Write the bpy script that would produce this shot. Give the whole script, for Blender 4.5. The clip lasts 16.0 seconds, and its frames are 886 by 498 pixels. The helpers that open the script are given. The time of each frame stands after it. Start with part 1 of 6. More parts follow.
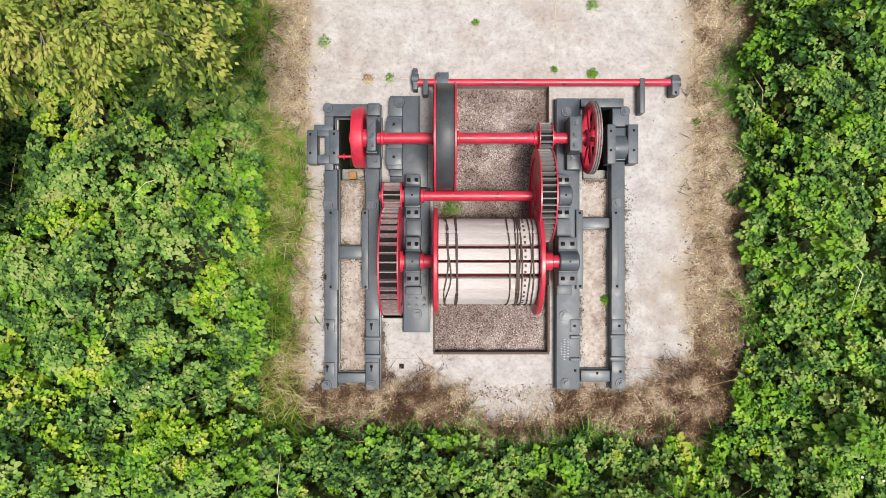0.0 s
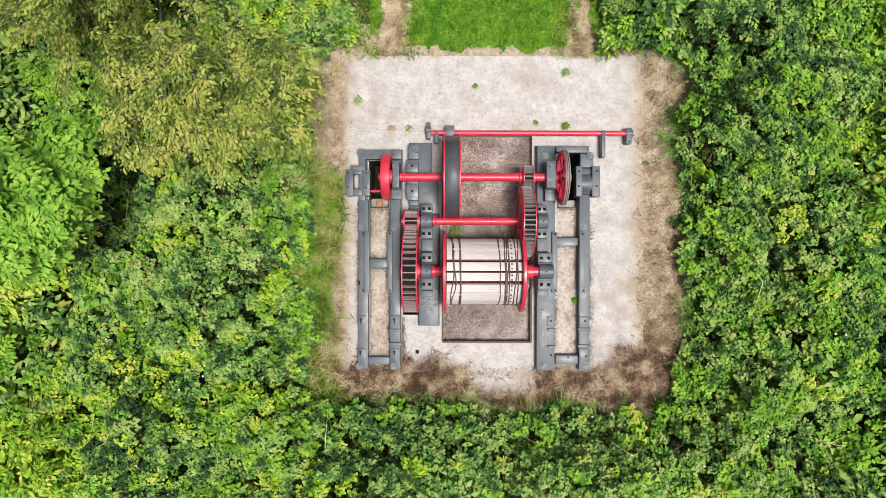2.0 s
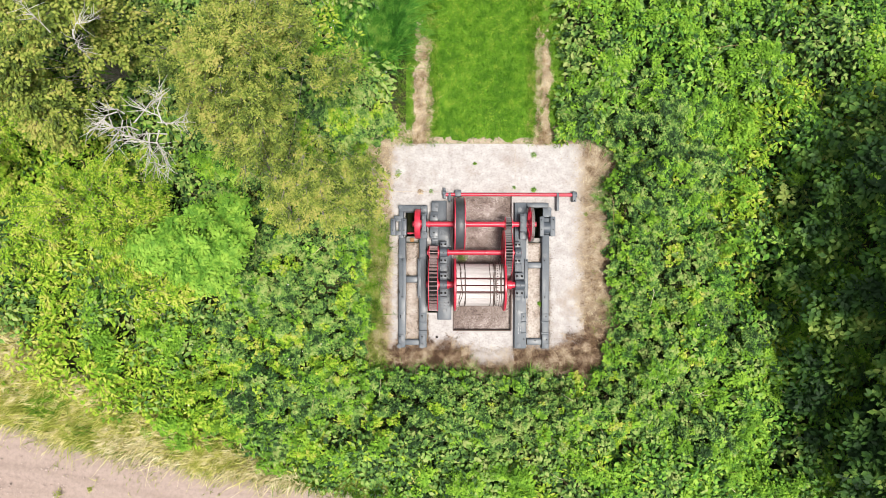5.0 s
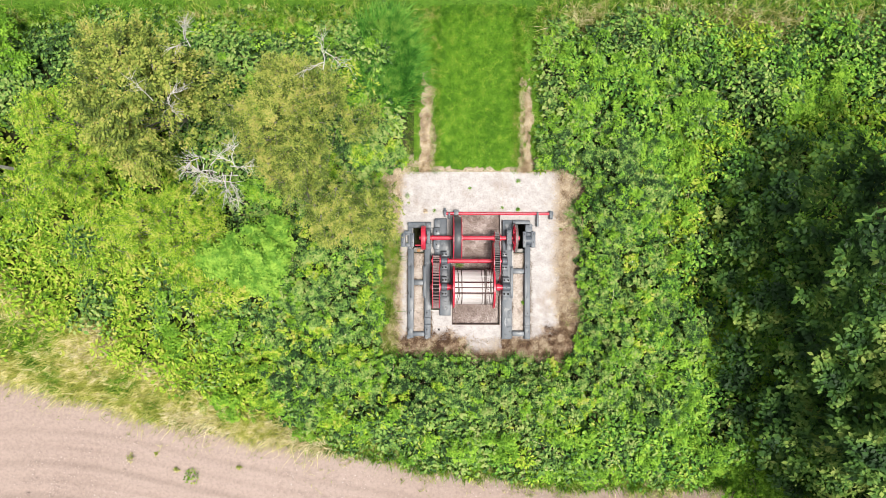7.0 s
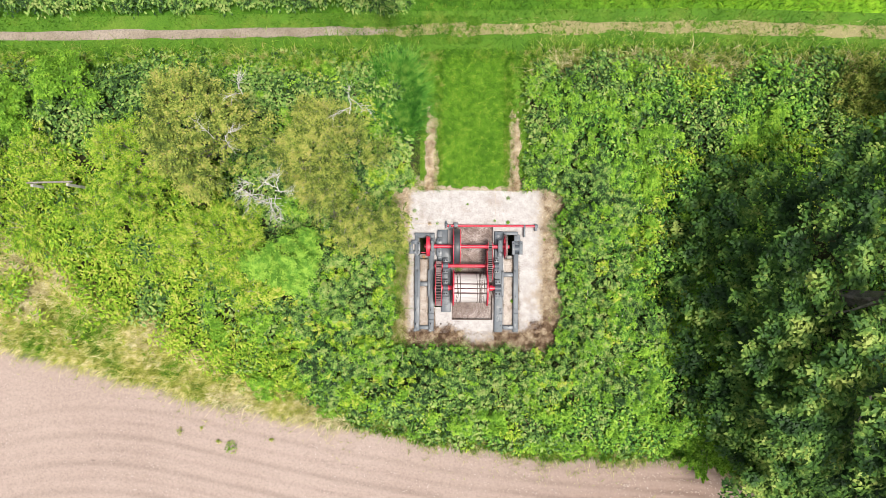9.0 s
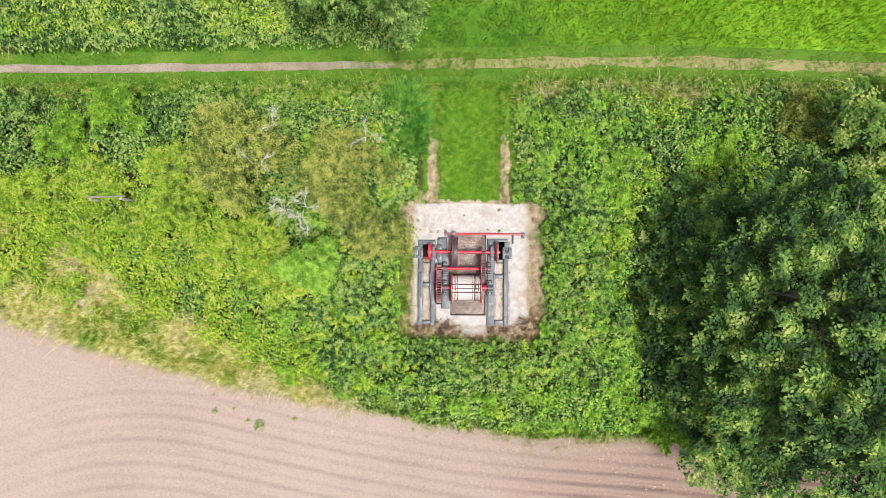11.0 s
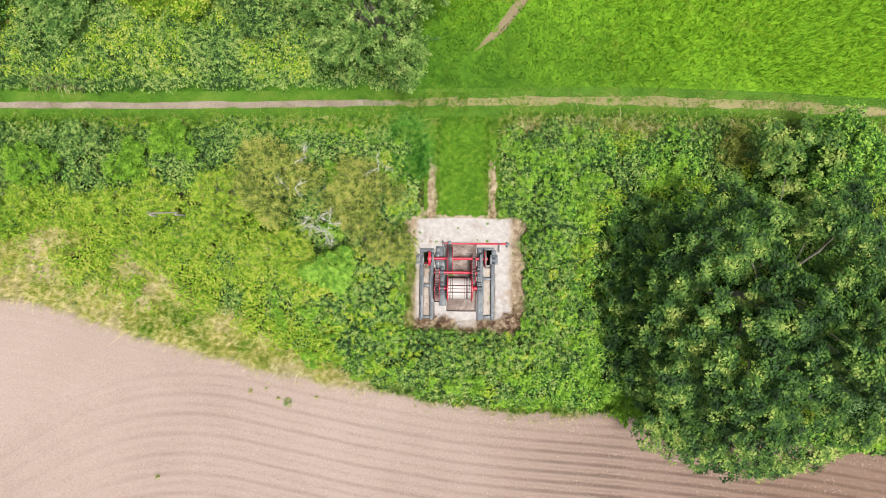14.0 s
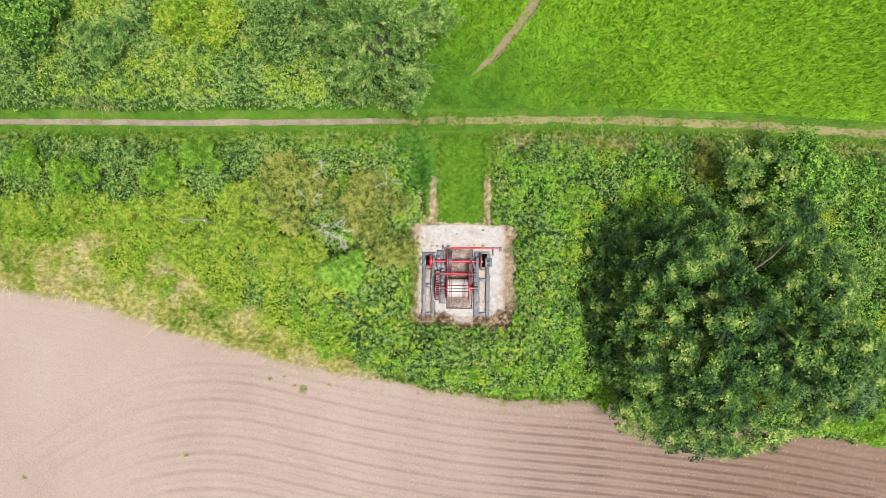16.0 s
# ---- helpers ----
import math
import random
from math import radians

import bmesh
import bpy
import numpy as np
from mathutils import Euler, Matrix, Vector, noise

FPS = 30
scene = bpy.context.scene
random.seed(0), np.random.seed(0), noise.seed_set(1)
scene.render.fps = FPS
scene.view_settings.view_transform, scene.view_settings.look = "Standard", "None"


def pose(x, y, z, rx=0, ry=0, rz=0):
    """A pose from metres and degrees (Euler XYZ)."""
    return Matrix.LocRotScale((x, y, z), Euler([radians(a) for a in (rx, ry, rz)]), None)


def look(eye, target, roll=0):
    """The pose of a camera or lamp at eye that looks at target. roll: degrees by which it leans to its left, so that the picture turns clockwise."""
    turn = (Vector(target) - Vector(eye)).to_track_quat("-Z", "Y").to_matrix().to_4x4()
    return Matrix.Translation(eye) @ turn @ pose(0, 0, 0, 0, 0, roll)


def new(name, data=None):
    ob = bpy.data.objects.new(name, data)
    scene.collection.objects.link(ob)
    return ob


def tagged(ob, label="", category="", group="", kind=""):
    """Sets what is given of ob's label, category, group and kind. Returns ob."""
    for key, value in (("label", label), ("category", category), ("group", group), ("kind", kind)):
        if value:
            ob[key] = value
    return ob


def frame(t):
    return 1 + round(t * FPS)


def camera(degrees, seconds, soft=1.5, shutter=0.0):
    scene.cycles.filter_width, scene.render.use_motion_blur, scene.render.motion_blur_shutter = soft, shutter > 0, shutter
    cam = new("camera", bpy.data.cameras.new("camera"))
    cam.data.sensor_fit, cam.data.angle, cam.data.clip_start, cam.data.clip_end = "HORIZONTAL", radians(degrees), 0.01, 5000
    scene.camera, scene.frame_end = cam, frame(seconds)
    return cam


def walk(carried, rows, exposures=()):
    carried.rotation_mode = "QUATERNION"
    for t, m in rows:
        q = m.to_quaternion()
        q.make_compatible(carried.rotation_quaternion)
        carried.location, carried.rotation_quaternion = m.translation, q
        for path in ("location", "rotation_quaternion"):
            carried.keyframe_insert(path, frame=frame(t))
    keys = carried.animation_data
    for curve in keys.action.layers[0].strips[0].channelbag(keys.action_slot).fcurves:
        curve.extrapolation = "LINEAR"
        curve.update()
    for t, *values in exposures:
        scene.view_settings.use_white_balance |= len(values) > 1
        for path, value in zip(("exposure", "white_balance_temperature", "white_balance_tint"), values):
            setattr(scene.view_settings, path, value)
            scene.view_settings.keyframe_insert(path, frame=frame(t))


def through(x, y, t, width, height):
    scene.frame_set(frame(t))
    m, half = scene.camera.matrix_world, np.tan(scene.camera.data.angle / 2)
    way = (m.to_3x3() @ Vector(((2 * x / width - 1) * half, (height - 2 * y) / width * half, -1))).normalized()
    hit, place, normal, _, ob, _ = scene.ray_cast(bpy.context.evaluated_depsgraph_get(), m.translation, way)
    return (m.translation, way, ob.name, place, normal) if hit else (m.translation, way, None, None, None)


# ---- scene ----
cam = camera(70, 16.0, soft=0.65)
# seconds, x, y, z, turn about the vertical: a drone that climbs while it looks straight down
PATH = [
    (0.0, -0.006, 0.032, 9.405, 0.0), (0.5, -0.015, 0.080, 9.775, 0.0), (1.0, -0.038, 0.132, 10.317, 0.02), (1.5, -0.085, 0.194, 11.115, 0.12),
    (2.0, -0.132, 0.267, 12.156, 0.16), (2.5, -0.195, 0.350, 13.136, 0.18), (3.0, -0.251, 0.459, 14.174, 0.18), (3.5, -0.302, 0.575, 15.279, 0.21),
    (4.0, -0.365, 0.684, 16.419, 0.22), (6.5, -0.478, 1.120, 21.770, 0.21), (7.0, -0.482, 1.195, 22.805, 0.23), (7.5, -0.499, 1.272, 23.856, 0.30),
    (8.0, -0.525, 1.335, 24.865, 0.38), (8.5, -0.539, 1.406, 25.897, 0.41), (9.0, -0.548, 1.478, 26.941, 0.43), (11.5, -0.532, 1.796, 32.118, 0.49),
    (12.0, -0.521, 1.875, 33.164, 0.50), (12.5, -0.501, 1.958, 34.220, 0.51), (13.0, -0.472, 2.035, 35.264, 0.53), (13.5, -0.435, 2.088, 36.304, 0.57),
    (14.0, -0.397, 2.144, 37.361, 0.61), (14.5, -0.358, 2.210, 38.380, 0.64), (15.0, -0.340, 2.263, 39.433, 0.67), (15.5, -0.365, 2.312, 40.516, 0.73),
    (16.0, -0.405, 2.381, 41.640, 0.84),
]
walk(cam, [(t, pose(x, y, z, 0, 0, rz)) for t, x, y, z, rz in PATH], exposures=[(0.0, 0.5), (2.0, 0.58), (3.5, 0.67), (7.0, 0.78), (12.5, 0.69), (16.0, 0.62)])

# ---- world and light: a bright overcast sky, a weak wide sun from the south-east ----
SUN_UP, SUN_FROM = 77.0, -40.0        # degrees above the horizon; degrees from +x towards +y
world = bpy.data.worlds.new("overcast_sky")
scene.world = world
world.use_nodes = True
wn = world.node_tree
sky = wn.nodes.new("ShaderNodeTexSky")
sky.sky_type, sky.sun_disc = "NISHITA", False
sky.sun_elevation, sky.sun_rotation = radians(SUN_UP), radians(90 - SUN_FROM)
sky.dust_density, sky.air_density = 4.0, 1.0
soft_sky = wn.nodes.new("ShaderNodeHueSaturation")
soft_sky.inputs["Saturation"].default_value = 0.35
wn.links.new(sky.outputs[0], soft_sky.inputs["Color"])
wn.links.new(soft_sky.outputs[0], wn.nodes["Background"].inputs[0])
wn.nodes["Background"].inputs[1].default_value = 0.082
sun = new("sun", bpy.data.lights.new("sun", "SUN"))
sun.data.energy, sun.data.angle, sun.data.color = 3.0, radians(14), (1.0, 0.95, 0.87)
a, e = radians(SUN_FROM), radians(SUN_UP)
sun.matrix_world = look((30 * math.cos(a) * math.cos(e), 30 * math.sin(a) * math.cos(e), 30 * math.sin(e)), (0, 0, 0))

rng = np.random.default_rng(7)


# ---- materials ----
def node_mat(name, rough=0.7, metal=0.0, spec=0.4):
    m = bpy.data.materials.new(name)
    m.use_nodes = True
    b = m.node_tree.nodes["Principled BSDF"]
    b.inputs["Roughness"].default_value, b.inputs["Metallic"].default_value = rough, metal
    b.inputs["Specular IOR Level"].default_value = spec
    return m, m.node_tree, b


def noise_out(nt, scale, detail=4, rough=0.6, stretch=None, coord="Object"):
    tc = nt.nodes.new("ShaderNodeTexCoord")
    n = nt.nodes.new("ShaderNodeTexNoise")
    n.inputs["Scale"].default_value, n.inputs["Detail"].default_value, n.inputs["Roughness"].default_value = scale, detail, rough
    if stretch:
        mp = nt.nodes.new("ShaderNodeMapping")
        mp.inputs["Scale"].default_value = stretch
        nt.links.new(tc.outputs[coord], mp.inputs[0])
        nt.links.new(mp.outputs[0], n.inputs["Vector"])
    else:
        nt.links.new(tc.outputs[coord], n.inputs["Vector"])
    return n.outputs["Fac"]


def ramp(nt, fac, stops):
    r = nt.nodes.new("ShaderNodeValToRGB")
    while len(r.color_ramp.elements) < len(stops):
        r.color_ramp.elements.new(0.5)
    for el, (p, c) in zip(r.color_ramp.elements, stops):
        el.position, el.color = p, (*c, 1) if len(c) == 3 else c
    nt.links.new(fac, r.inputs[0])
    return r.outputs[0]


def mix(nt, fac, a, b, kind="MIX"):
    n = nt.nodes.new("ShaderNodeMix")
    n.data_type, n.blend_type = "RGBA", kind
    for sock, v in ((n.inputs[0], fac), (n.inputs[6], a), (n.inputs[7], b)):
        if isinstance(v, (int, float)):
            sock.default_value = v
        elif isinstance(v, tuple):
            sock.default_value = (*v, 1)
        else:
            nt.links.new(v, sock)
    return n.outputs[2]


def bump(nt, b, height, strength=0.4, distance=0.01):
    n = nt.nodes.new("ShaderNodeBump")
    n.inputs["Strength"].default_value, n.inputs["Distance"].default_value = strength, distance
    nt.links.new(height, n.inputs["Height"])
    nt.links.new(n.outputs[0], b.inputs["Normal"])


def rough_surface(name, dark, mid, light, big, fine, rough=0.85, bumpy=0.5, dist=0.01, spec=0.3, stretch=None, spread=0.12, grain=1.0, eastward=0.0):
    """A surface whose colour varies at two scales, with relief."""
    m, nt, b = node_mat(name, rough, 0, spec)
    f1, f2 = noise_out(nt, big, 5, 0.62, stretch), noise_out(nt, fine, 6, 0.7, stretch)
    c1 = ramp(nt, f1, [(0.5 - 2 * spread, dark), (0.5, mid), (0.5 + 2 * spread, light)])
    c2 = ramp(nt, f2, [(0.3, (1 - 0.45 * grain,) * 3), (0.5, (0.97,) * 3), (0.72, (1 + 0.25 * grain,) * 3)])
    col = mix(nt, 1.0, c1, c2, "MULTIPLY")
    if eastward:
        # browner, darker soil colour towards the trees in the east
        tc, sp, mr = nt.nodes.new("ShaderNodeTexCoord"), nt.nodes.new("ShaderNodeSeparateXYZ"), nt.nodes.new("ShaderNodeMapRange")
        nt.links.new(tc.outputs["Object"], sp.inputs[0])
        nt.links.new(sp.outputs["X"], mr.inputs["Value"])
        mr.inputs["From Min"].default_value, mr.inputs["From Max"].default_value, mr.inputs["To Max"].default_value = -4, 20, eastward
        col = mix(nt, mr.outputs[0], col, (0.165, 0.1, 0.07))
    nt.links.new(col, b.inputs["Base Color"])
    bump(nt, b, f2, bumpy, dist)
    return m


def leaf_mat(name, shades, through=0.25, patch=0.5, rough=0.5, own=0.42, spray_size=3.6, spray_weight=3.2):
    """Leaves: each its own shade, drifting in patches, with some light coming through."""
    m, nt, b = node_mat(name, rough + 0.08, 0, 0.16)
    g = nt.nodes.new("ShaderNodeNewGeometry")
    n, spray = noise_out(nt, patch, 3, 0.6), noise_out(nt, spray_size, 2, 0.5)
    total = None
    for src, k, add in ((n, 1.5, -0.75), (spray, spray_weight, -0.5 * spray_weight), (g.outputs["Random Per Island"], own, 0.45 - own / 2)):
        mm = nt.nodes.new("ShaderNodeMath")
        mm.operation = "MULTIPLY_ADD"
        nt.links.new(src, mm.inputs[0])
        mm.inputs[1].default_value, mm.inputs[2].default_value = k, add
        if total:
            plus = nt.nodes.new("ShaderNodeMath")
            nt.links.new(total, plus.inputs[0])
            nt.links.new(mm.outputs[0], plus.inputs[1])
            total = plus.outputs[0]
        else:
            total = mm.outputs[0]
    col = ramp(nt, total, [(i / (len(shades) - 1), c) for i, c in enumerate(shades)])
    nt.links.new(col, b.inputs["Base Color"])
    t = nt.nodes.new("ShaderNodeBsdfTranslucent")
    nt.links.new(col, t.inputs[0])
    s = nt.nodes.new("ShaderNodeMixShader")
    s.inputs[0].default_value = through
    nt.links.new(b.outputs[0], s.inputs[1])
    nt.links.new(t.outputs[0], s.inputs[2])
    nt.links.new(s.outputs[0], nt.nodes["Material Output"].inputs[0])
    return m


def painted(name, base, worn, rough=0.45, spec=0.45, amount=0.62):
    """Painted metal with dull patches, scuffs and grime."""
    m, nt, b = node_mat(name, rough, 0, spec)
    f1, f2 = noise_out(nt, 3.5, 6, 0.65), noise_out(nt, 38, 5, 0.7)
    c = ramp(nt, f1, [(0.3, tuple(v * 0.75 for v in base)), (0.5, base), (0.72, tuple(min(1, v * 1.25 + 0.01) for v in base))])
    w = ramp(nt, f2, [(amount, (0, 0, 0)), (amount + 0.12, (1, 1, 1))])
    nt.links.new(mix(nt, w, c, worn), b.inputs["Base Color"])
    r = ramp(nt, f1, [(0.3, (rough - 0.1,) * 3), (0.7, (rough + 0.2,) * 3)])
    nt.links.new(r, b.inputs["Roughness"])
    bump(nt, b, f2, 0.15, 0.004)
    return m


IRON = painted("slate_grey_paint", (0.068, 0.082, 0.1), (0.16, 0.17, 0.18), 0.4)
IRON_DARK = painted("black_brake_band_paint", (0.045, 0.048, 0.055), (0.14, 0.14, 0.14), 0.4)
TOOTH = painted("greased_tooth_metal", (0.15, 0.14, 0.14), (0.28, 0.26, 0.25), 0.45)
TOOTH_RED = painted("worn_red_tooth_metal", (0.2, 0.135, 0.135), (0.34, 0.29, 0.28), 0.45, 0.45, 0.52)
# near-black rim colour stands in for the shade in the gaps between teeth
TOOTH_GAP = painted("black_tooth_gap", (0.012, 0.011, 0.011), (0.03, 0.028, 0.025), 0.8, 0.1)
RED = painted("red_paint", (0.5, 0.022, 0.05), (0.62, 0.2, 0.22), 0.33, 0.55)
HOLE = painted("dark_hole", (0.012, 0.012, 0.012), (0.02, 0.02, 0.02), 0.9, 0.1)
ROPE = painted("rusty_wire", (0.085, 0.06, 0.05), (0.2, 0.15, 0.13), 0.7)
STEEL_ROPE = painted("bright_wire", (0.27, 0.26, 0.25), (0.1, 0.095, 0.09), 0.5, 0.4, 0.5)
WHITEWASH = rough_surface("whitewash", (0.6, 0.59, 0.56), (0.74, 0.73, 0.71), (0.8, 0.8, 0.78), 4, 30, 0.85, 0.4, 0.004)
WHITE = painted("white_lettering", (0.42, 0.43, 0.44), (0.2, 0.2, 0.2), 0.6, 0.4, 0.5)
def concrete(name):
    """Weathered concrete: pale cement, brown stains, fine pits and a few dark spots."""
    m, nt, b = node_mat(name, 0.9, 0, 0.3)
    broad, mid, fine, pits = noise_out(nt, 0.9, 5, 0.65), noise_out(nt, 3.2, 6, 0.7), noise_out(nt, 17, 6, 0.72), noise_out(nt, 55, 3, 0.6)
    col = ramp(nt, mid, [(0.28, (0.31, 0.283, 0.272)), (0.5, (0.41, 0.384, 0.375)), (0.7, (0.5, 0.48, 0.475))])
    col = mix(nt, ramp(nt, broad, [(0.52, (0, 0, 0)), (0.72, (0.75, 0.75, 0.75))]), col, (0.29, 0.235, 0.195))
    col = mix(nt, 1.0, col, ramp(nt, fine, [(0.3, (0.66, 0.65, 0.64)), (0.46, (0.97, 0.97, 0.97)), (0.7, (1.14, 1.14, 1.14))]), "MULTIPLY")
    col = mix(nt, ramp(nt, pits, [(0.2, (1, 1, 1)), (0.29, (0, 0, 0))]), col, (0.19, 0.165, 0.15))
    # sandy soil trodden in from three sides, thinning out in flecks
    tc, sp = nt.nodes.new("ShaderNodeTexCoord"), nt.nodes.new("ShaderNodeSeparateXYZ")
    nt.links.new(tc.outputs["Object"], sp.inputs[0])

    def span(axis, start, end):
        r = nt.nodes.new("ShaderNodeMapRange")
        r.clamp = False
        nt.links.new(sp.outputs[axis], r.inputs["Value"])
        r.inputs["From Min"].default_value, r.inputs["From Max"].default_value = start, end
        return r.outputs[0]

    def calc(op, p, q):
        n = nt.nodes.new("ShaderNodeMath")
        n.operation = op
        for sock, v in zip(n.inputs, (p, q)):
            if isinstance(v, (int, float)):
                sock.default_value = v
            else:
                nt.links.new(v, sock)
        return n.outputs[0]
    grit = calc("ADD", calc("ADD", calc("MULTIPLY", calc("SUBTRACT", broad, 0.5), 1.6), calc("MULTIPLY", calc("SUBTRACT", fine, 0.5), 1.8)), calc("MULTIPLY", calc("SUBTRACT", pits, 0.5), 1.0))
    sand = calc("ADD", calc("MAXIMUM", calc("MAXIMUM", span("X", 3.05, 3.8), span("X", -1.72, -2.1)), -1.0), grit)
    apron = calc("LESS_THAN", calc("ABSOLUTE", calc("SUBTRACT", sp.outputs["X"], 1.0), 0.0), 0.66)
    mould = calc("SUBTRACT", calc("ADD", calc("MAXIMUM", span("Y", -1.7, -2.35), -1.0), grit), calc("MULTIPLY", apron, 0.7))
    col = mix(nt, ramp(nt, sand, [(0.35, (0, 0, 0)), (0.85, (0.9, 0.9, 0.9))]), col, mix(nt, mid, (0.2, 0.15, 0.1), (0.46, 0.385, 0.3)))
    col = mix(nt, ramp(nt, mould, [(0.3, (0, 0, 0)), (0.75, (0.95, 0.95, 0.95))]), col, mix(nt, mid, (0.05, 0.034, 0.024), (0.27, 0.2, 0.145)))
    nt.links.new(col, b.inputs["Base Color"])
    bump(nt, b, fine, 0.5, 0.006)
    return m


CONCRETE = concrete("weathered_concrete")
SCREED = rough_surface("light_screed", (0.2, 0.15, 0.118), (0.39, 0.335, 0.295), (0.5, 0.45, 0.41), 2.6, 14, 0.9, 0.5, 0.006)
GRAVEL = rough_surface("fine_brown_gravel", (0.16, 0.115, 0.1), (0.27, 0.215, 0.195), (0.38, 0.32, 0.3), 1.6, 60, 0.9, 0.9, 0.02)
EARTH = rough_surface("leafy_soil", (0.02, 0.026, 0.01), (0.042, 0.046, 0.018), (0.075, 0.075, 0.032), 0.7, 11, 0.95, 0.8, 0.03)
LITTER = rough_surface("dry_litter_soil", (0.27, 0.205, 0.145), (0.47, 0.39, 0.31), (0.58, 0.5, 0.41), 3.0, 24, 0.95, 0.9, 0.02, grain=1.0)
def margin_mat(name):
    """Dry soil strewn with litter: straw-pale beside the slab, dark brown where leaves lie thick to the south, mingling in flecks."""
    m, nt, b = node_mat(name, 0.95, 0, 0.25)
    broad, mid, fine = noise_out(nt, 1.6, 5, 0.7), noise_out(nt, 9, 6, 0.75), noise_out(nt, 42, 5, 0.75)
    tc, sp = nt.nodes.new("ShaderNodeTexCoord"), nt.nodes.new("ShaderNodeSeparateXYZ")
    nt.links.new(tc.outputs["Object"], sp.inputs[0])

    def calc(op, p, q):
        n = nt.nodes.new("ShaderNodeMath")
        n.operation = op
        for sock, v in zip(n.inputs, (p, q)):
            if isinstance(v, (int, float)):
                sock.default_value = v
            else:
                nt.links.new(v, sock)
        return n.outputs[0]
    corner = calc("MULTIPLY", calc("MAXIMUM", calc("SUBTRACT", sp.outputs["X"], 2.5), 0.0), 0.75)
    south = calc("MULTIPLY", calc("ADD", calc("SUBTRACT", -1.7, sp.outputs["Y"]), corner), 1.3)
    w = calc("ADD", calc("ADD", south, calc("MULTIPLY", calc("SUBTRACT", broad, 0.5), 1.3)), calc("MULTIPLY", calc("SUBTRACT", mid, 0.5), 2.6))
    pale = ramp(nt, mid, [(0.3, (0.22, 0.165, 0.11)), (0.5, (0.37, 0.3, 0.225)), (0.7, (0.5, 0.43, 0.34))])
    dark = ramp(nt, mid, [(0.3, (0.075, 0.05, 0.036)), (0.5, (0.16, 0.11, 0.078)), (0.72, (0.29, 0.215, 0.155))])
    col = mix(nt, ramp(nt, w, [(0.1, (0, 0, 0)), (0.75, (1, 1, 1))]), pale, dark)
    col = mix(nt, 1.0, col, ramp(nt, fine, [(0.3, (0.55, 0.53, 0.5)), (0.5, (1, 1, 1)), (0.68, (1.35, 1.35, 1.35))]), "MULTIPLY")
    nt.links.new(col, b.inputs["Base Color"])
    bump(nt, b, fine, 0.9, 0.02)
    return m


MARGIN = margin_mat("littered_margin_soil")
DIRT = rough_surface("dark_leafy_dirt", (0.075, 0.052, 0.038), (0.15, 0.11, 0.082), (0.27, 0.215, 0.165), 6, 45, 0.95, 0.9, 0.015)
VERGE = rough_surface("trodden_grass", (0.045, 0.125, 0.007), (0.075, 0.175, 0.011), (0.13, 0.205, 0.024), 0.6, 18, 0.85, 0.8, 0.02)
# red paint darkened to put the shade between drum staves into the colour
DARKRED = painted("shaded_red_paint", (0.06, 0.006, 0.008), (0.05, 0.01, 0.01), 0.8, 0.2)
FIELD = rough_surface("pinkish_tilled_soil", (0.285, 0.215, 0.184), (0.335, 0.262, 0.229), (0.39, 0.317, 0.282), 0.09, 9, 0.95, 0.5, 0.012, spread=0.2, grain=0.5, eastward=0.8)
CLOD = rough_surface("pale_stones_and_clods", (0.3, 0.22, 0.19), (0.4, 0.32, 0.28), (0.5, 0.43, 0.39), 3, 30, 0.95, 0.5, 0.01)
PATHSOIL = rough_surface("trodden_path", (0.17, 0.135, 0.095), (0.26, 0.215, 0.17), (0.33, 0.28, 0.235), 0.8, 14, 0.95, 0.6, 0.01)
LAWN = rough_surface("mown_grass", (0.05, 0.13, 0.008), (0.095, 0.215, 0.012), (0.16, 0.31, 0.024), 1.3, 26, 0.85, 0.8, 0.02)


def meadow_mat(name):
    """Meadow turf: dark and short near the path, lush and bright further up, with rusty patches of seeding sorrel."""
    m, nt, b = node_mat(name, 0.9, 0, 0.25)
    broad, mid, fine, rust = noise_out(nt, 0.25, 5, 0.65), noise_out(nt, 1.6, 6, 0.7), noise_out(nt, 14, 6, 0.7), noise_out(nt, 0.33, 4, 0.7)
    tc, dot = nt.nodes.new("ShaderNodeTexCoord"), nt.nodes.new("ShaderNodeVectorMath")
    dot.operation = "DOT_PRODUCT"
    nt.links.new(tc.outputs["Object"], dot.inputs[0])
    dot.inputs[1].default_value = (0.045, 0.085, 0)
    add = nt.nodes.new("ShaderNodeMath")
    nt.links.new(dot.outputs["Value"], add.inputs[0])
    shift = nt.nodes.new("ShaderNodeMath")
    nt.links.new(broad, shift.inputs[0])
    shift.inputs[1].default_value = -1.5
    nt.links.new(shift.outputs[0], add.inputs[1])
    low = ramp(nt, mid, [(0.3, (0.03, 0.095, 0.005)), (0.5, (0.056, 0.15, 0.008)), (0.7, (0.095, 0.21, 0.014))])
    lush = ramp(nt, mid, [(0.3, (0.09, 0.22, 0.008)), (0.5, (0.15, 0.32, 0.012)), (0.7, (0.22, 0.4, 0.02))])
    col = mix(nt, ramp(nt, add.outputs[0], [(0.1, (0, 0, 0)), (0.95, (1, 1, 1))]), low, lush)
    col = mix(nt, ramp(nt, rust, [(0.6, (0, 0, 0)), (0.74, (0.55, 0.55, 0.55))]), col, (0.2, 0.17, 0.04))
    col = mix(nt, 1.0, col, ramp(nt, fine, [(0.3, (0.6, 0.6, 0.6)), (0.5, (1, 1, 1)), (0.7, (1.25, 1.25, 1.25))]), "MULTIPLY")
    nt.links.new(col, b.inputs["Base Color"])
    bump(nt, b, fine, 0.9, 0.04)
    return m


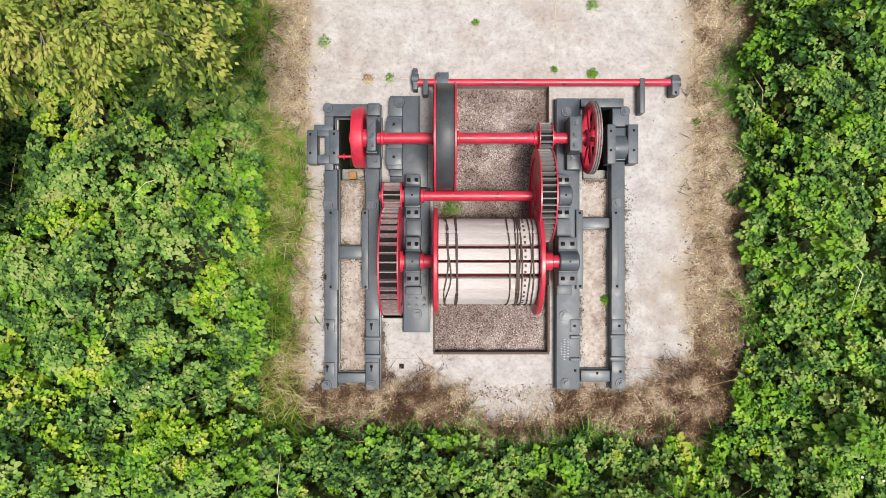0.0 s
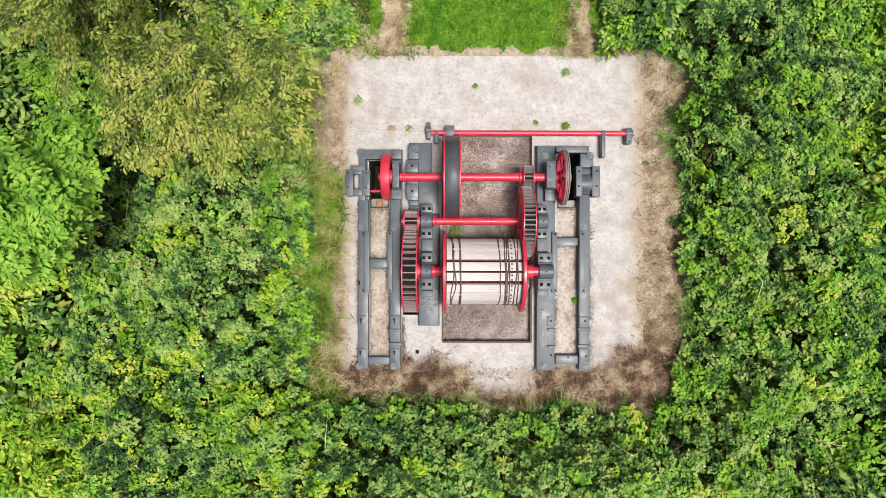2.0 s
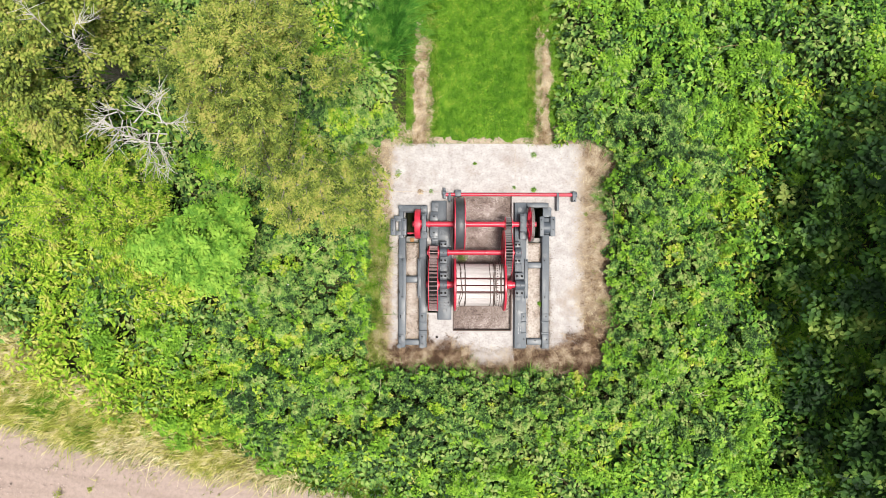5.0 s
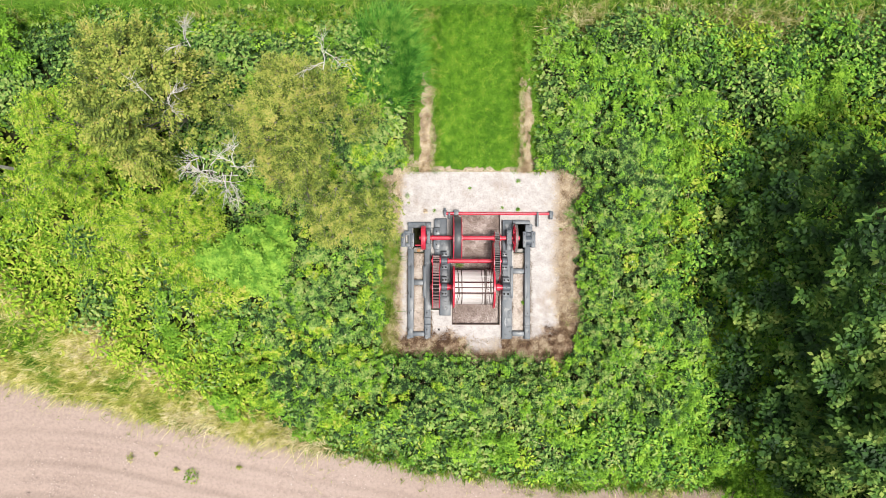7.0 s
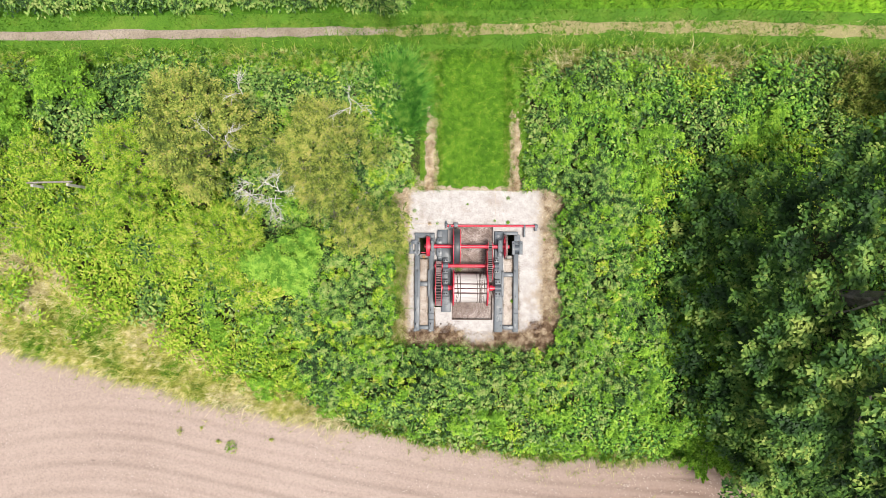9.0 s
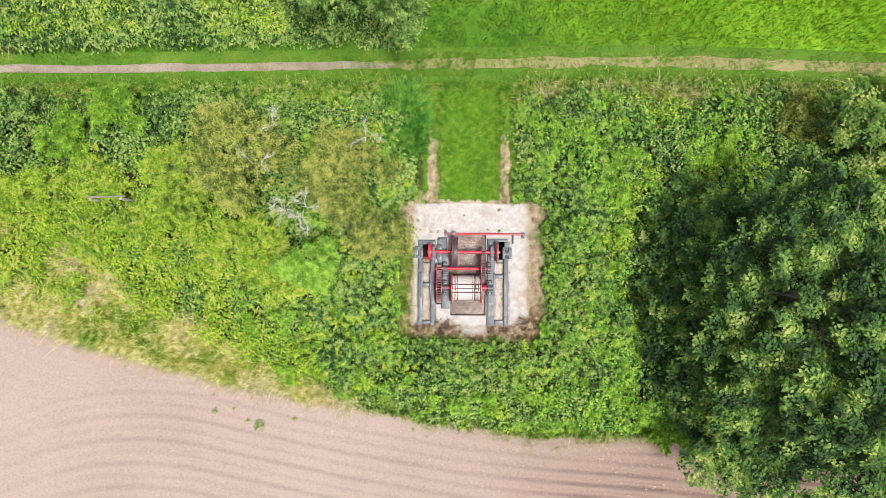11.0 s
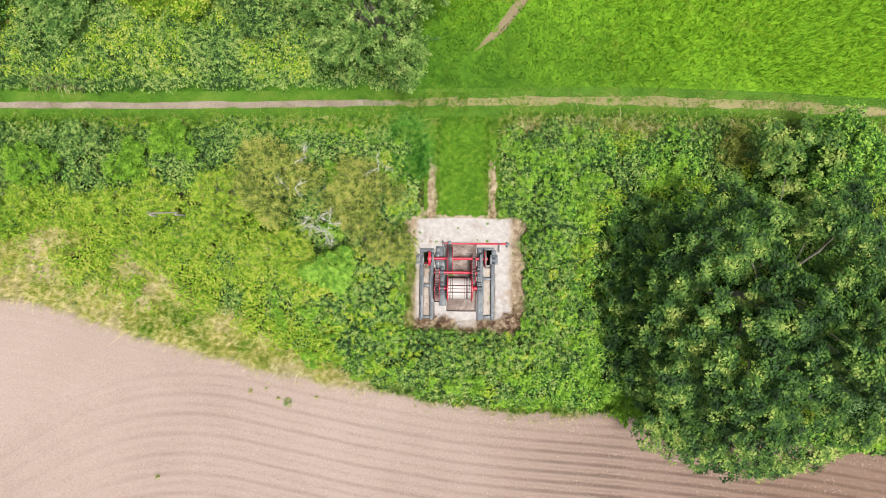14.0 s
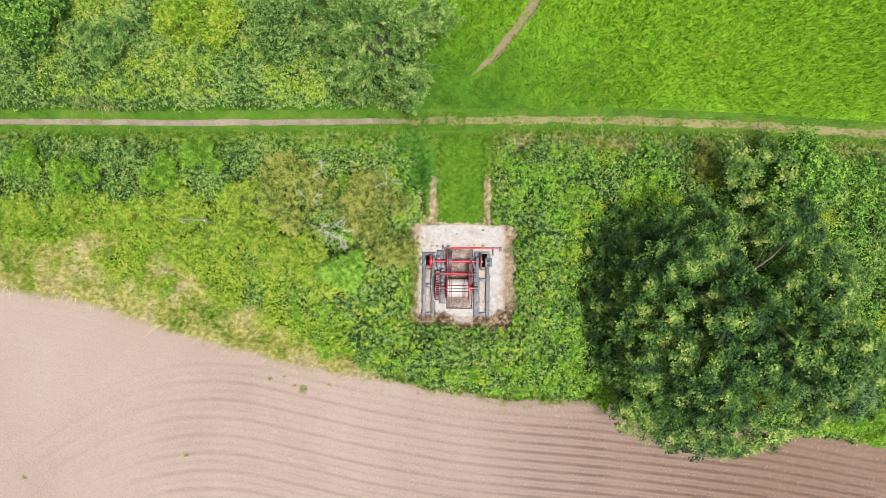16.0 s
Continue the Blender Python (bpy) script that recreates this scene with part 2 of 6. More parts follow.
MEADOW = meadow_mat("rough_meadow")
WOOD = rough_surface("bleached_oak", (0.42, 0.37, 0.355), (0.54, 0.495, 0.485), (0.62, 0.585, 0.575), 2.0, 26, 0.8, 0.5, 0.004, stretch=(0.35, 4, 4), grain=0.5)
BARK = rough_surface("grey_bark", (0.13, 0.115, 0.095), (0.24, 0.22, 0.185), (0.36, 0.335, 0.3), 3, 30, 0.9, 0.8, 0.02)
DEADWOOD = rough_surface("dead_grey_wood", (0.3, 0.28, 0.25), (0.46, 0.44, 0.41), (0.6, 0.58, 0.54), 3, 30, 0.9, 0.5, 0.01)
BLOCKWOOD = rough_surface("orange_brown_timber", (0.25, 0.12, 0.05), (0.36, 0.19, 0.08), (0.45, 0.27, 0.13), 5, 40, 0.8, 0.4, 0.004)
def worn_mat(name, grass, soil):
    """Grass worn through to pale soil in soft-edged patches."""
    m, nt, b = node_mat(name, 0.92, 0, 0.2)
    f1, f2, f3 = noise_out(nt, 1.1, 4, 0.65), noise_out(nt, 5, 5, 0.7), noise_out(nt, 22, 4, 0.7)
    add = nt.nodes.new("ShaderNodeMath")
    nt.links.new(f1, add.inputs[0])
    nt.links.new(f2, add.inputs[1])
    w = ramp(nt, add.outputs[0], [(0.85, (0, 0, 0)), (1.3, (1, 1, 1))])
    tone = ramp(nt, f3, [(0.3, (0.7, 0.7, 0.7)), (0.7, (1.15, 1.15, 1.15))])
    nt.links.new(mix(nt, 1.0, mix(nt, w, grass, soil), tone, "MULTIPLY"), b.inputs["Base Color"])
    bump(nt, b, f3, 0.6, 0.015)
    return m


THATCH = rough_surface("matted_dry_grass", (0.26, 0.27, 0.06), (0.42, 0.38, 0.13), (0.56, 0.5, 0.25), 0.9, 16, 0.95, 0.9, 0.03)
WORN_PATH = worn_mat("worn_meadow_path", (0.11, 0.2, 0.015), (0.24, 0.19, 0.115))
WORN = worn_mat("worn_grass", (0.09, 0.185, 0.014), (0.28, 0.25, 0.12))
STONE = rough_surface("grey_stone", (0.2, 0.19, 0.18), (0.3, 0.29, 0.27), (0.4, 0.39, 0.37), 5, 40, 0.9, 0.5, 0.006)

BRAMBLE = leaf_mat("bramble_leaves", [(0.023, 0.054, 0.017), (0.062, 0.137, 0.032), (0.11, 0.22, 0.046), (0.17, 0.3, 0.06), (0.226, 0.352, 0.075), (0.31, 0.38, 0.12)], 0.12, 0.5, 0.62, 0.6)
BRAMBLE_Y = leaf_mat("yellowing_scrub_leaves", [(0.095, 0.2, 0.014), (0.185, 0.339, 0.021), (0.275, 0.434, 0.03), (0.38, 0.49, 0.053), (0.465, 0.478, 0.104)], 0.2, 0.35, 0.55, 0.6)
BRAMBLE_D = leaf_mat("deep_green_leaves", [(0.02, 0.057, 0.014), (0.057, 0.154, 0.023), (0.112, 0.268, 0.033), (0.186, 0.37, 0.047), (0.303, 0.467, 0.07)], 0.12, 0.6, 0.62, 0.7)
BRIGHT = leaf_mat("bright_young_leaves", [(0.09, 0.208, 0.016), (0.175, 0.359, 0.03), (0.3, 0.499, 0.05)], 0.28, 0.8, 0.5, 0.6)
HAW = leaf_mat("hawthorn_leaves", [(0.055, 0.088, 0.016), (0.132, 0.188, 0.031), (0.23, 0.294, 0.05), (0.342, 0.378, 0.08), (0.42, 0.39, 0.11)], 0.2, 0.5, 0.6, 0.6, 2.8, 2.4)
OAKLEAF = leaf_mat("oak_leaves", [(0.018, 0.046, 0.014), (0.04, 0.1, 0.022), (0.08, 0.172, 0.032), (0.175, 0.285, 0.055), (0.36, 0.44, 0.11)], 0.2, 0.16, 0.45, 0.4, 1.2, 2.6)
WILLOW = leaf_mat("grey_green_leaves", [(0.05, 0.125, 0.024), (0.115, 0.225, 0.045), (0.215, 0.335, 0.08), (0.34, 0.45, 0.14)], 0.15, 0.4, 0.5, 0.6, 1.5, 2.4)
BLUELEAF = leaf_mat("blue_green_leaves", [(0.062, 0.132, 0.0475), (0.124, 0.231, 0.0855), (0.202, 0.33, 0.123)], 0.2, 0.6)
GRASS = leaf_mat("green_blades", [(0.06, 0.15, 0.01), (0.12, 0.26, 0.018), (0.19, 0.35, 0.028), (0.29, 0.4, 0.06), (0.4, 0.38, 0.13)], 0.28, 0.7)
LAWNBLADE = leaf_mat("mown_blades", [(0.05, 0.16, 0.006), (0.1, 0.265, 0.01), (0.17, 0.36, 0.02), (0.29, 0.42, 0.045)], 0.25, 1.2, 0.5, 0.8)
VERGEBLADE = leaf_mat("verge_blades", [(0.035, 0.11, 0.006), (0.065, 0.175, 0.01), (0.105, 0.24, 0.016), (0.2, 0.28, 0.035)], 0.25, 0.6, 0.5, 0.6)
MEADOWBLADE = leaf_mat("meadow_blades", [(0.06, 0.16, 0.006), (0.125, 0.285, 0.01), (0.205, 0.39, 0.018), (0.33, 0.48, 0.035)], 0.28, 0.2, 0.6, 0.6)
STRAW = leaf_mat("dry_straw", [(0.24, 0.16, 0.085), (0.43, 0.32, 0.185), (0.6, 0.48, 0.31), (0.72, 0.64, 0.47)], 0.15, 0.8, 0.8, 0.8)
DRYGRASS = leaf_mat("seeding_grass", [(0.17, 0.22, 0.04), (0.3, 0.33, 0.08), (0.44, 0.42, 0.17), (0.6, 0.54, 0.32)], 0.25, 0.5, 0.8, 0.7)
BROWNLITTER = leaf_mat("brown_litter", [(0.09, 0.05, 0.032), (0.2, 0.125, 0.08), (0.36, 0.25, 0.165), (0.58, 0.47, 0.35)], 0.08, 0.9, 0.8, 0.9)
SEEDGRASS = leaf_mat("pale_seeding_grass", [(0.3, 0.34, 0.06), (0.48, 0.48, 0.12), (0.64, 0.59, 0.22), (0.78, 0.7, 0.4)], 0.28, 0.45, 0.8, 0.6)
PALE_STRAW = leaf_mat("bleached_straw", [(0.42, 0.36, 0.17), (0.6, 0.53, 0.29), (0.74, 0.67, 0.44)], 0.2, 0.6, 0.8, 0.6)
REED = leaf_mat("reed_blades", [(0.04, 0.16, 0.02), (0.09, 0.29, 0.034), (0.16, 0.4, 0.055), (0.3, 0.5, 0.085)], 0.25, 0.7, 0.5, 0.7)
ASH = leaf_mat("ash_leaflets", [(0.11, 0.26, 0.028), (0.2, 0.39, 0.045), (0.31, 0.5, 0.07)], 0.25, 0.9, 0.5, 0.5)
FLOWER = leaf_mat("pale_flowers", [(0.5, 0.5, 0.45), (0.7, 0.7, 0.65)], 0.1, 1, 0.7)


# ---- mesh helpers ----
def mesh_object(name, bm, material, smooth=None):
    me = bpy.data.meshes.new(name)
    bm.to_mesh(me)
    bm.free()
    me.materials.append(material)
    if smooth is not None:
        me.shade_smooth()
        me.set_sharp_from_angle(angle=radians(smooth))
    return new(name, me)


def part(name, bm, material, parent, label="", smooth=None):
    ob = mesh_object(name, bm, material, smooth)
    ob.parent = parent
    return tagged(ob, label)


def thing(name, label, category, at=(0, 0, 0), group=""):
    ob = tagged(new(name), label, category, group)
    ob.location = at
    ob.empty_display_size = 0.1
    return ob


def array_mesh(name, verts, faces, material, smooth=False):
    """A mesh from numpy arrays; faces all have the same number of corners."""
    me = bpy.data.meshes.new(name)
    n, k = faces.shape
    me.vertices.add(len(verts))
    me.vertices.foreach_set("co", np.asarray(verts, np.float32).ravel())
    me.loops.add(n * k)
    me.loops.foreach_set("vertex_index", faces.astype(np.int32).ravel())
    me.polygons.add(n)
    me.polygons.foreach_set("loop_start", np.arange(0, n * k, k, dtype=np.int32))
    me.update(calc_edges=True)
    me.validate()
    me.materials.append(material)
    if smooth:
        me.shade_smooth()
    return new(name, me)


def box(bm, x0, x1, y0, y1, z0, z1, bevel=0.01):
    r = bmesh.ops.create_cube(bm, size=1)
    vs = r["verts"]
    bmesh.ops.scale(bm, vec=(abs(x1 - x0), abs(y1 - y0), abs(z1 - z0)), verts=vs)
    bmesh.ops.translate(bm, vec=((x0 + x1) / 2, (y0 + y1) / 2, (z0 + z1) / 2), verts=vs)
    if bevel:
        es = list({e for v in vs for e in v.link_edges})
        bmesh.ops.bevel(bm, geom=es, offset=min(bevel, 0.3 * min(abs(x1 - x0), abs(y1 - y0), abs(z1 - z0))), segments=2, affect="EDGES", profile=0.6)


def boxes(*rows, bevel=0.01):
    bm = bmesh.new()
    for r in rows:
        box(bm, *r, bevel=bevel)
    return bm


def lathe(bm, profile, y, z, seg=48):
    """Turns a closed profile of (x, radius) about an axis along x through (y, z)."""
    rings = []
    for k in range(seg):
        c, s = math.cos(2 * math.pi * k / seg), math.sin(2 * math.pi * k / seg)
        rings.append([bm.verts.new((px, y + r * c, z + r * s)) for px, r in profile])
    n = len(profile)
    for k in range(seg):
        p, q = rings[k], rings[(k + 1) % seg]
        for i in range(n):
            j = (i + 1) % n
            bm.faces.new((p[i], p[j], q[j], q[i]))
    bmesh.ops.recalc_face_normals(bm, faces=bm.faces)
    return bm


def rod(x0, x1, y, z, r, seg=32, chamfer=0.008):
    return lathe(bmesh.new(), [(x0, 0.001), (x0, r - chamfer), (x0 + chamfer, r), (x1 - chamfer, r), (x1, r - chamfer), (x1, 0.001)], y, z, seg)


def tube(bm, pts, radii, seg=7):
    """A tapered tube along points."""
    rings = []
    for i, (p, r) in enumerate(zip(pts, radii)):
        d = (pts[min(i + 1, len(pts) - 1)] - pts[max(i - 1, 0)]).normalized()
        u = d.orthogonal().normalized()
        v = d.cross(u)
        rings.append([bm.verts.new(p + r * (math.cos(2 * math.pi * k / seg) * u + math.sin(2 * math.pi * k / seg) * v)) for k in range(seg)])
    for p, q in zip(rings, rings[1:]):
        for k in range(seg):
            bm.faces.new((p[k], p[(k + 1) % seg], q[(k + 1) % seg], q[k]))
    bm.faces.new(rings[0][::-1])
    bm.faces.new(rings[-1])
    return bm


def hexbolt(x, y, z, r=0.032, h=0.03):
    """A washer, a hexagonal head and the stub of the stud."""
    bm = bmesh.new()
    for rad, z0, z1, seg in ((r * 1.45, z, z + 0.008, 16), (r, z + 0.008, z + h, 6), (r * 0.5, z + h, z + h + 0.014, 10)):
        g = bmesh.ops.create_cone(bm, cap_ends=True, segments=seg, radius1=rad, radius2=rad * 0.94, depth=z1 - z0)
        bmesh.ops.translate(bm, vec=(x, y, (z0 + z1) / 2), verts=g["verts"])
    return bm


def value_noise(x, y, scale, seed):
    """Smooth random heights from 0 to 1 on a lattice."""
    table = np.random.default_rng(seed).random((64, 64))
    u, v = np.asarray(x) / scale + 31.7, np.asarray(y) / scale + 17.3
    i, j = np.floor(u).astype(int), np.floor(v).astype(int)
    a, b = u - i, v - j
    a, b = a * a * (3 - 2 * a), b * b * (3 - 2 * b)
    g = lambda p, q: table[p % 64, q % 64]
    return (g(i, j) * (1 - a) + g(i + 1, j) * a) * (1 - b) + (g(i, j + 1) * (1 - a) + g(i + 1, j + 1) * a) * b


def unit(v):
    return v / np.maximum(np.linalg.norm(v, axis=1, keepdims=True), 1e-9)


def leaves(name, pos, nrm, along, length, width, material, rich=False, fold=0.12):
    """Folded leaves: four-cornered, or six-cornered where they are seen from near."""
    nrm = unit(nrm)
    t = unit(along - (along * nrm).sum(1, keepdims=True) * nrm)
    b = np.cross(nrm, t)
    L, Wd = length[:, None], width[:, None]
    n = len(pos)
    if rich:
        co = np.stack([pos, pos + t * L * 0.35 + b * Wd * 0.5 + nrm * Wd * fold, pos + t * L * 0.72 + b * Wd * 0.36 + nrm * Wd * fold * 0.5, pos + t * L - nrm * L * 0.1,
                       pos + t * L * 0.72 - b * Wd * 0.36 + nrm * Wd * fold * 0.5, pos + t * L * 0.35 - b * Wd * 0.5 + nrm * Wd * fold], 1).reshape(-1, 3)
        o = np.arange(n)[:, None] * 6
        f = np.concatenate([o + np.array([0, 1, 2, 3]), o + np.array([0, 3, 4, 5])])
    else:
        co = np.stack([pos, pos + t * L * 0.45 + b * Wd * 0.5 + nrm * Wd * fold, pos + t * L, pos + t * L * 0.45 - b * Wd * 0.5 + nrm * Wd * fold], 1).reshape(-1, 3)
        o = np.arange(n)[:, None] * 4
        f = np.concatenate([o + np.array([0, 1, 2]), o + np.array([0, 2, 3])])
    return array_mesh(name, co, f, material)


def blades(name, x, y, z, height, lean, width, material):
    """Bent blades of grass; lean is a vector in the plan, in heights."""
    n = len(x)
    base = np.stack([x, y, z], 1)
    a = rng.random(n) * 2 * np.pi
    side = np.stack([np.cos(a), np.sin(a), 0 * a], 1) * width[:, None] / 2
    l3 = np.concatenate([lean, np.zeros((n, 1))], 1)
    up = np.array([0, 0, 1.0])
    h = height[:, None]
    mid = base + h * (0.55 * up + 0.3 * l3)
    tip = base + h * (np.sqrt(np.maximum(0.05, 1 - 0.6 * (l3**2).sum(1, keepdims=True))) * up + l3)
    co = np.stack([base, mid + side, tip, mid - side], 1).reshape(-1, 3)
    o = np.arange(n)[:, None] * 4
    return array_mesh(name, co, np.concatenate([o + np.array([0, 1, 3]), o + np.array([3, 1, 2])]), material)


# ---- the lie of the land ----
EDGE_X = [-60, -29.6, -24.0, -18.35, -14.6, -10.9, -5.3, 0.3, 4.05, 10.4, 13.4, 29, 60]
EDGE_Y = [2.5, -0.33, -1.0, -2.88, -3.83, -4.74, -5.96, -6.88, -7.38, -7.4, -8.5, -10.2, -13]
TRACK_X = [-60, -29.7, -18.5, -7.4, 0.06, 7.5, 11.3, 18.7, 28.7, 60]
TRACK_Y = [10.3, 10.34, 10.42, 10.65, 10.85, 11.0, 11.03, 10.85, 10.35, 9]


def field_edge(x):
    return np.interp(x, EDGE_X, EDGE_Y) + 0.25 * (value_noise(x, 0 * np.asarray(x, float), 1.3, 3) - 0.5)


def track_line(x):
    return np.interp(x, TRACK_X, TRACK_Y)


def sheet(name, xs, ys, z, material, keep=None, smooth=True):
    """A sheet of ground on a grid of x and y; z is a number or a function of both."""
    gx, gy = np.meshgrid(xs, ys)
    gz = z(gx, gy) if callable(z) else np.full_like(gx, z)
    n, m = len(xs), len(ys)
    i = (np.arange(m - 1)[:, None] * n + np.arange(n - 1)).ravel()
    f = np.stack([i, i + 1, i + 1 + n, i + n], 1)
    if keep:
        cx, cy = (gx[:-1, :-1] + gx[1:, 1:]) / 2, (gy[:-1, :-1] + gy[1:, 1:]) / 2
        f = f[keep(cx, cy).ravel()]
    return array_mesh(name, np.stack([gx, gy, gz], -1).reshape(-1, 3), f, material, smooth)


far = [-1800, -600, -200, -80]
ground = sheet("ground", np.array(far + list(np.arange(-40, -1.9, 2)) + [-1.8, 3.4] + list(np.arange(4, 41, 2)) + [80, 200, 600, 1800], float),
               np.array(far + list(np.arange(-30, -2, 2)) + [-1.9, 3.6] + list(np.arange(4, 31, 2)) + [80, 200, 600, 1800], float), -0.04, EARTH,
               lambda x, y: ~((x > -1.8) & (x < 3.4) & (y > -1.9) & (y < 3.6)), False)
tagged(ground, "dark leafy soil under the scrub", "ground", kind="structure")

# ploughed field: shallow curved furrows, a headland along the hedge
fx = np.concatenate([[-1800, -400, -100, -50], np.arange(-32, 31.5, 0.28), [50, 100, 400, 1800]])
fd = np.concatenate([np.arange(-0.4, 11.6, 0.06), [14, 18, 26, 50, 120, 400, 1800]])
gx, gd = np.meshgrid(fx, fd)
gy = field_edge(gx) - gd
head = gd + 0.25 * value_noise(gx, gy, 5, 8)
turn = np.maximum(0, -11 - gx)
arc = gy - np.interp(np.maximum(gx, -11), [-11, -5.3, 0.3, 5, 10, 15, 20, 29, 60], [-4.74, -5.96, -6.88, -7.35, -7.75, -8.2, -8.8, -10.2, -15]) - 0.25 * turn + 0.031 * np.minimum(turn, 40) ** 2 + 0.25 * value_noise(gx, gy, 7, 4)
inner = 1 / (1 + np.exp(np.clip((arc + 0.7) * 3, -30, 30)))
groove = lambda d, pitch, w=0.15: -np.exp(-((np.mod(d, pitch) - pitch / 2) / w) ** 2) + 0.35 * np.sin(d * 2 * np.pi / pitch)
east_part = np.clip((gx + 3) / 10, 0, 1)
deep = 0.25 * (0.6 + 0.5 * value_noise(gx, gy, 5, 12)) * (0.75 + 0.5 * value_noise(gx, gy, 0.9, 13))
swell = (0.6 + 0.15 * east_part) * deep * ((1 - inner) * (0.12 + 0.43 * east_part) * groove(head, 0.62) + inner * ((0.62 + 0.28 * east_part) * groove(arc, 0.59) + 0.4 * (1 - east_part) * groove(arc + 0.1, 1.18, 0.24)) * (1 + 0.25 * np.clip((gx - 2) / 10, 0, 1)))
gz = 0.22 + np.where((gd > 12) | (np.abs(gx) > 32), 0, np.maximum(swell, -0.22) * np.clip(gd / 0.6, 0, 1) + 0.015 * (value_noise(gx, gy, 0.3, 5) - 0.5) * np.clip(gd, 0, 1)) - 0.24 * np.clip(1 - (gd + 0.4) / 0.8, 0, 1)
n, m = len(fx), len(fd)
i = (np.arange(m - 1)[:, None] * n + np.arange(n - 1)).ravel()
field = array_mesh("field", np.stack([gx, gy, gz], -1).reshape(-1, 3), np.stack([i, i + n, i + n + 1, i + 1], 1), FIELD, True)
tagged(field, "bare pinkish-brown tilled field with curving furrows", "field", kind="structure")

# mown verge along the track, the lawn that leads to the slab, the meadow beyond
vx = np.concatenate([[-1800, -300, -60], np.arange(-34, 34, 0.8), [60, 300, 1800]])
verge = sheet("verge", vx, np.linspace(-2.6, 0.8, 10), -0.025, VERGE)
v = np.array([c.co for c in verge.data.vertices])
for c, (x, y, z) in zip(verge.data.vertices, v):
    c.co = (x, float(track_line(x)) + y, z)
tagged(verge, "short mown grass verge beside a trodden path", "grass", kind="structure")
lawn = sheet("lawn", np.linspace(-1.55, 3.1, 14), np.linspace(3.9, 9.6, 16), -0.02, LAWN)
tagged(lawn, "mown green lawn strip leading up to the slab", "lawn", kind="structure")
meadow = sheet("meadow", vx, np.array([0, 2, 4, 8, 12, 20, 60, 200, 1800], float), -0.03, MEADOW)
for c in meadow.data.vertices:
    c.co.y += float(track_line(c.co.x)) + 0.7
tagged(meadow, "rough bright green meadow grass", "meadow", kind="structure")


def ribbon(name, pts, width, z, material, label, seed):
    p = np.array(pts, float)
    s = np.concatenate([[0], np.cumsum(np.linalg.norm(np.diff(p, axis=0), axis=1))])
    q = np.arange(0, s[-1], 0.25)
    c = np.stack([np.interp(q, s, p[:, 0]), np.interp(q, s, p[:, 1])], 1)
    d = unit(np.gradient(c, axis=0))
    nn = np.stack([-d[:, 1], d[:, 0]], 1)
    ends = np.clip(np.minimum(q, s[-1] - q) / min(2.5, 0.35 * s[-1]), 0.03, 1)
    w1 = ends * width / 2 * (0.75 + 0.6 * value_noise(q, 0 * q, 0.7, seed))
    w2 = ends * width / 2 * (0.75 + 0.6 * value_noise(q, 0 * q, 0.7, seed + 1))
    a, b = c + nn * w1[:, None], c - nn * w2[:, None]
    co = np.concatenate([np.c_[a, 0 * q + z], np.c_[c, 0 * q + z - 0.01], np.c_[b, 0 * q + z]])
    k, m = np.arange(len(q) - 1), len(q)
    f = np.concatenate([np.stack([k + m, k + m + 1, k + 1, k], 1), np.stack([k + 2 * m, k + 2 * m + 1, k + m + 1, k + m], 1)])
    return tagged(array_mesh(name, co, f, material, True), label, "path", kind="structure")


ribbon("footpath", [(x, track_line(x)) for x in np.arange(-60, -4.2, 1.5)] + [(-3.9, 10.7), (-2.2, 10.8)], 0.37, -0.008, PATHSOIL, "narrow trodden earth footpath through grass", 21)
ribbon("footpath", [(1.2, 13.7), (2.0, 14.45), (2.75, 15.12), (4.15, 16.82), (5.6, 18.89), (9, 24), (20, 40)], 0.62, -0.015, WORN_PATH, "narrow trodden earth footpath climbing into a meadow", 31)

worn_track = sheet("worn_track", np.arange(-4.0, 31, 0.3), np.array([-0.26, -0.15, 0, 0.15, 0.26]), -0.018, WORN)
for c in worn_track.data.vertices:
    c.co.y = float(track_line(c.co.x)) + c.co.y * (0.55 + 0.8 * float(value_noise(c.co.x, c.co.y, 0.8, 59)))
tagged(worn_track, "pale bare patches trodden into the grass track", "path", kind="structure")

# ---- concrete slab with its pits ----
SLAB_X = [-2.05, -1.9, -1.56, -1.165, -0.9, -0.56, -0.15, 1.575, 1.67, 2.06, 2.48, 3.72]
SLAB_Y = [-2.62, -2.1, -1.53, -1.0, 0.96, 1.05, 1.065, 2.0, 2.12, 2.45, 2.56, 3.98]
HOLES = [(-0.15, 1.575, -1.53, 2.45, -0.34), (-1.56, -1.165, 1.05, 2.0, -1.1), (-0.9, -0.56, -1.0, 0.96, -0.9), (2.06, 2.48, 1.065, 2.12, -1.1)]


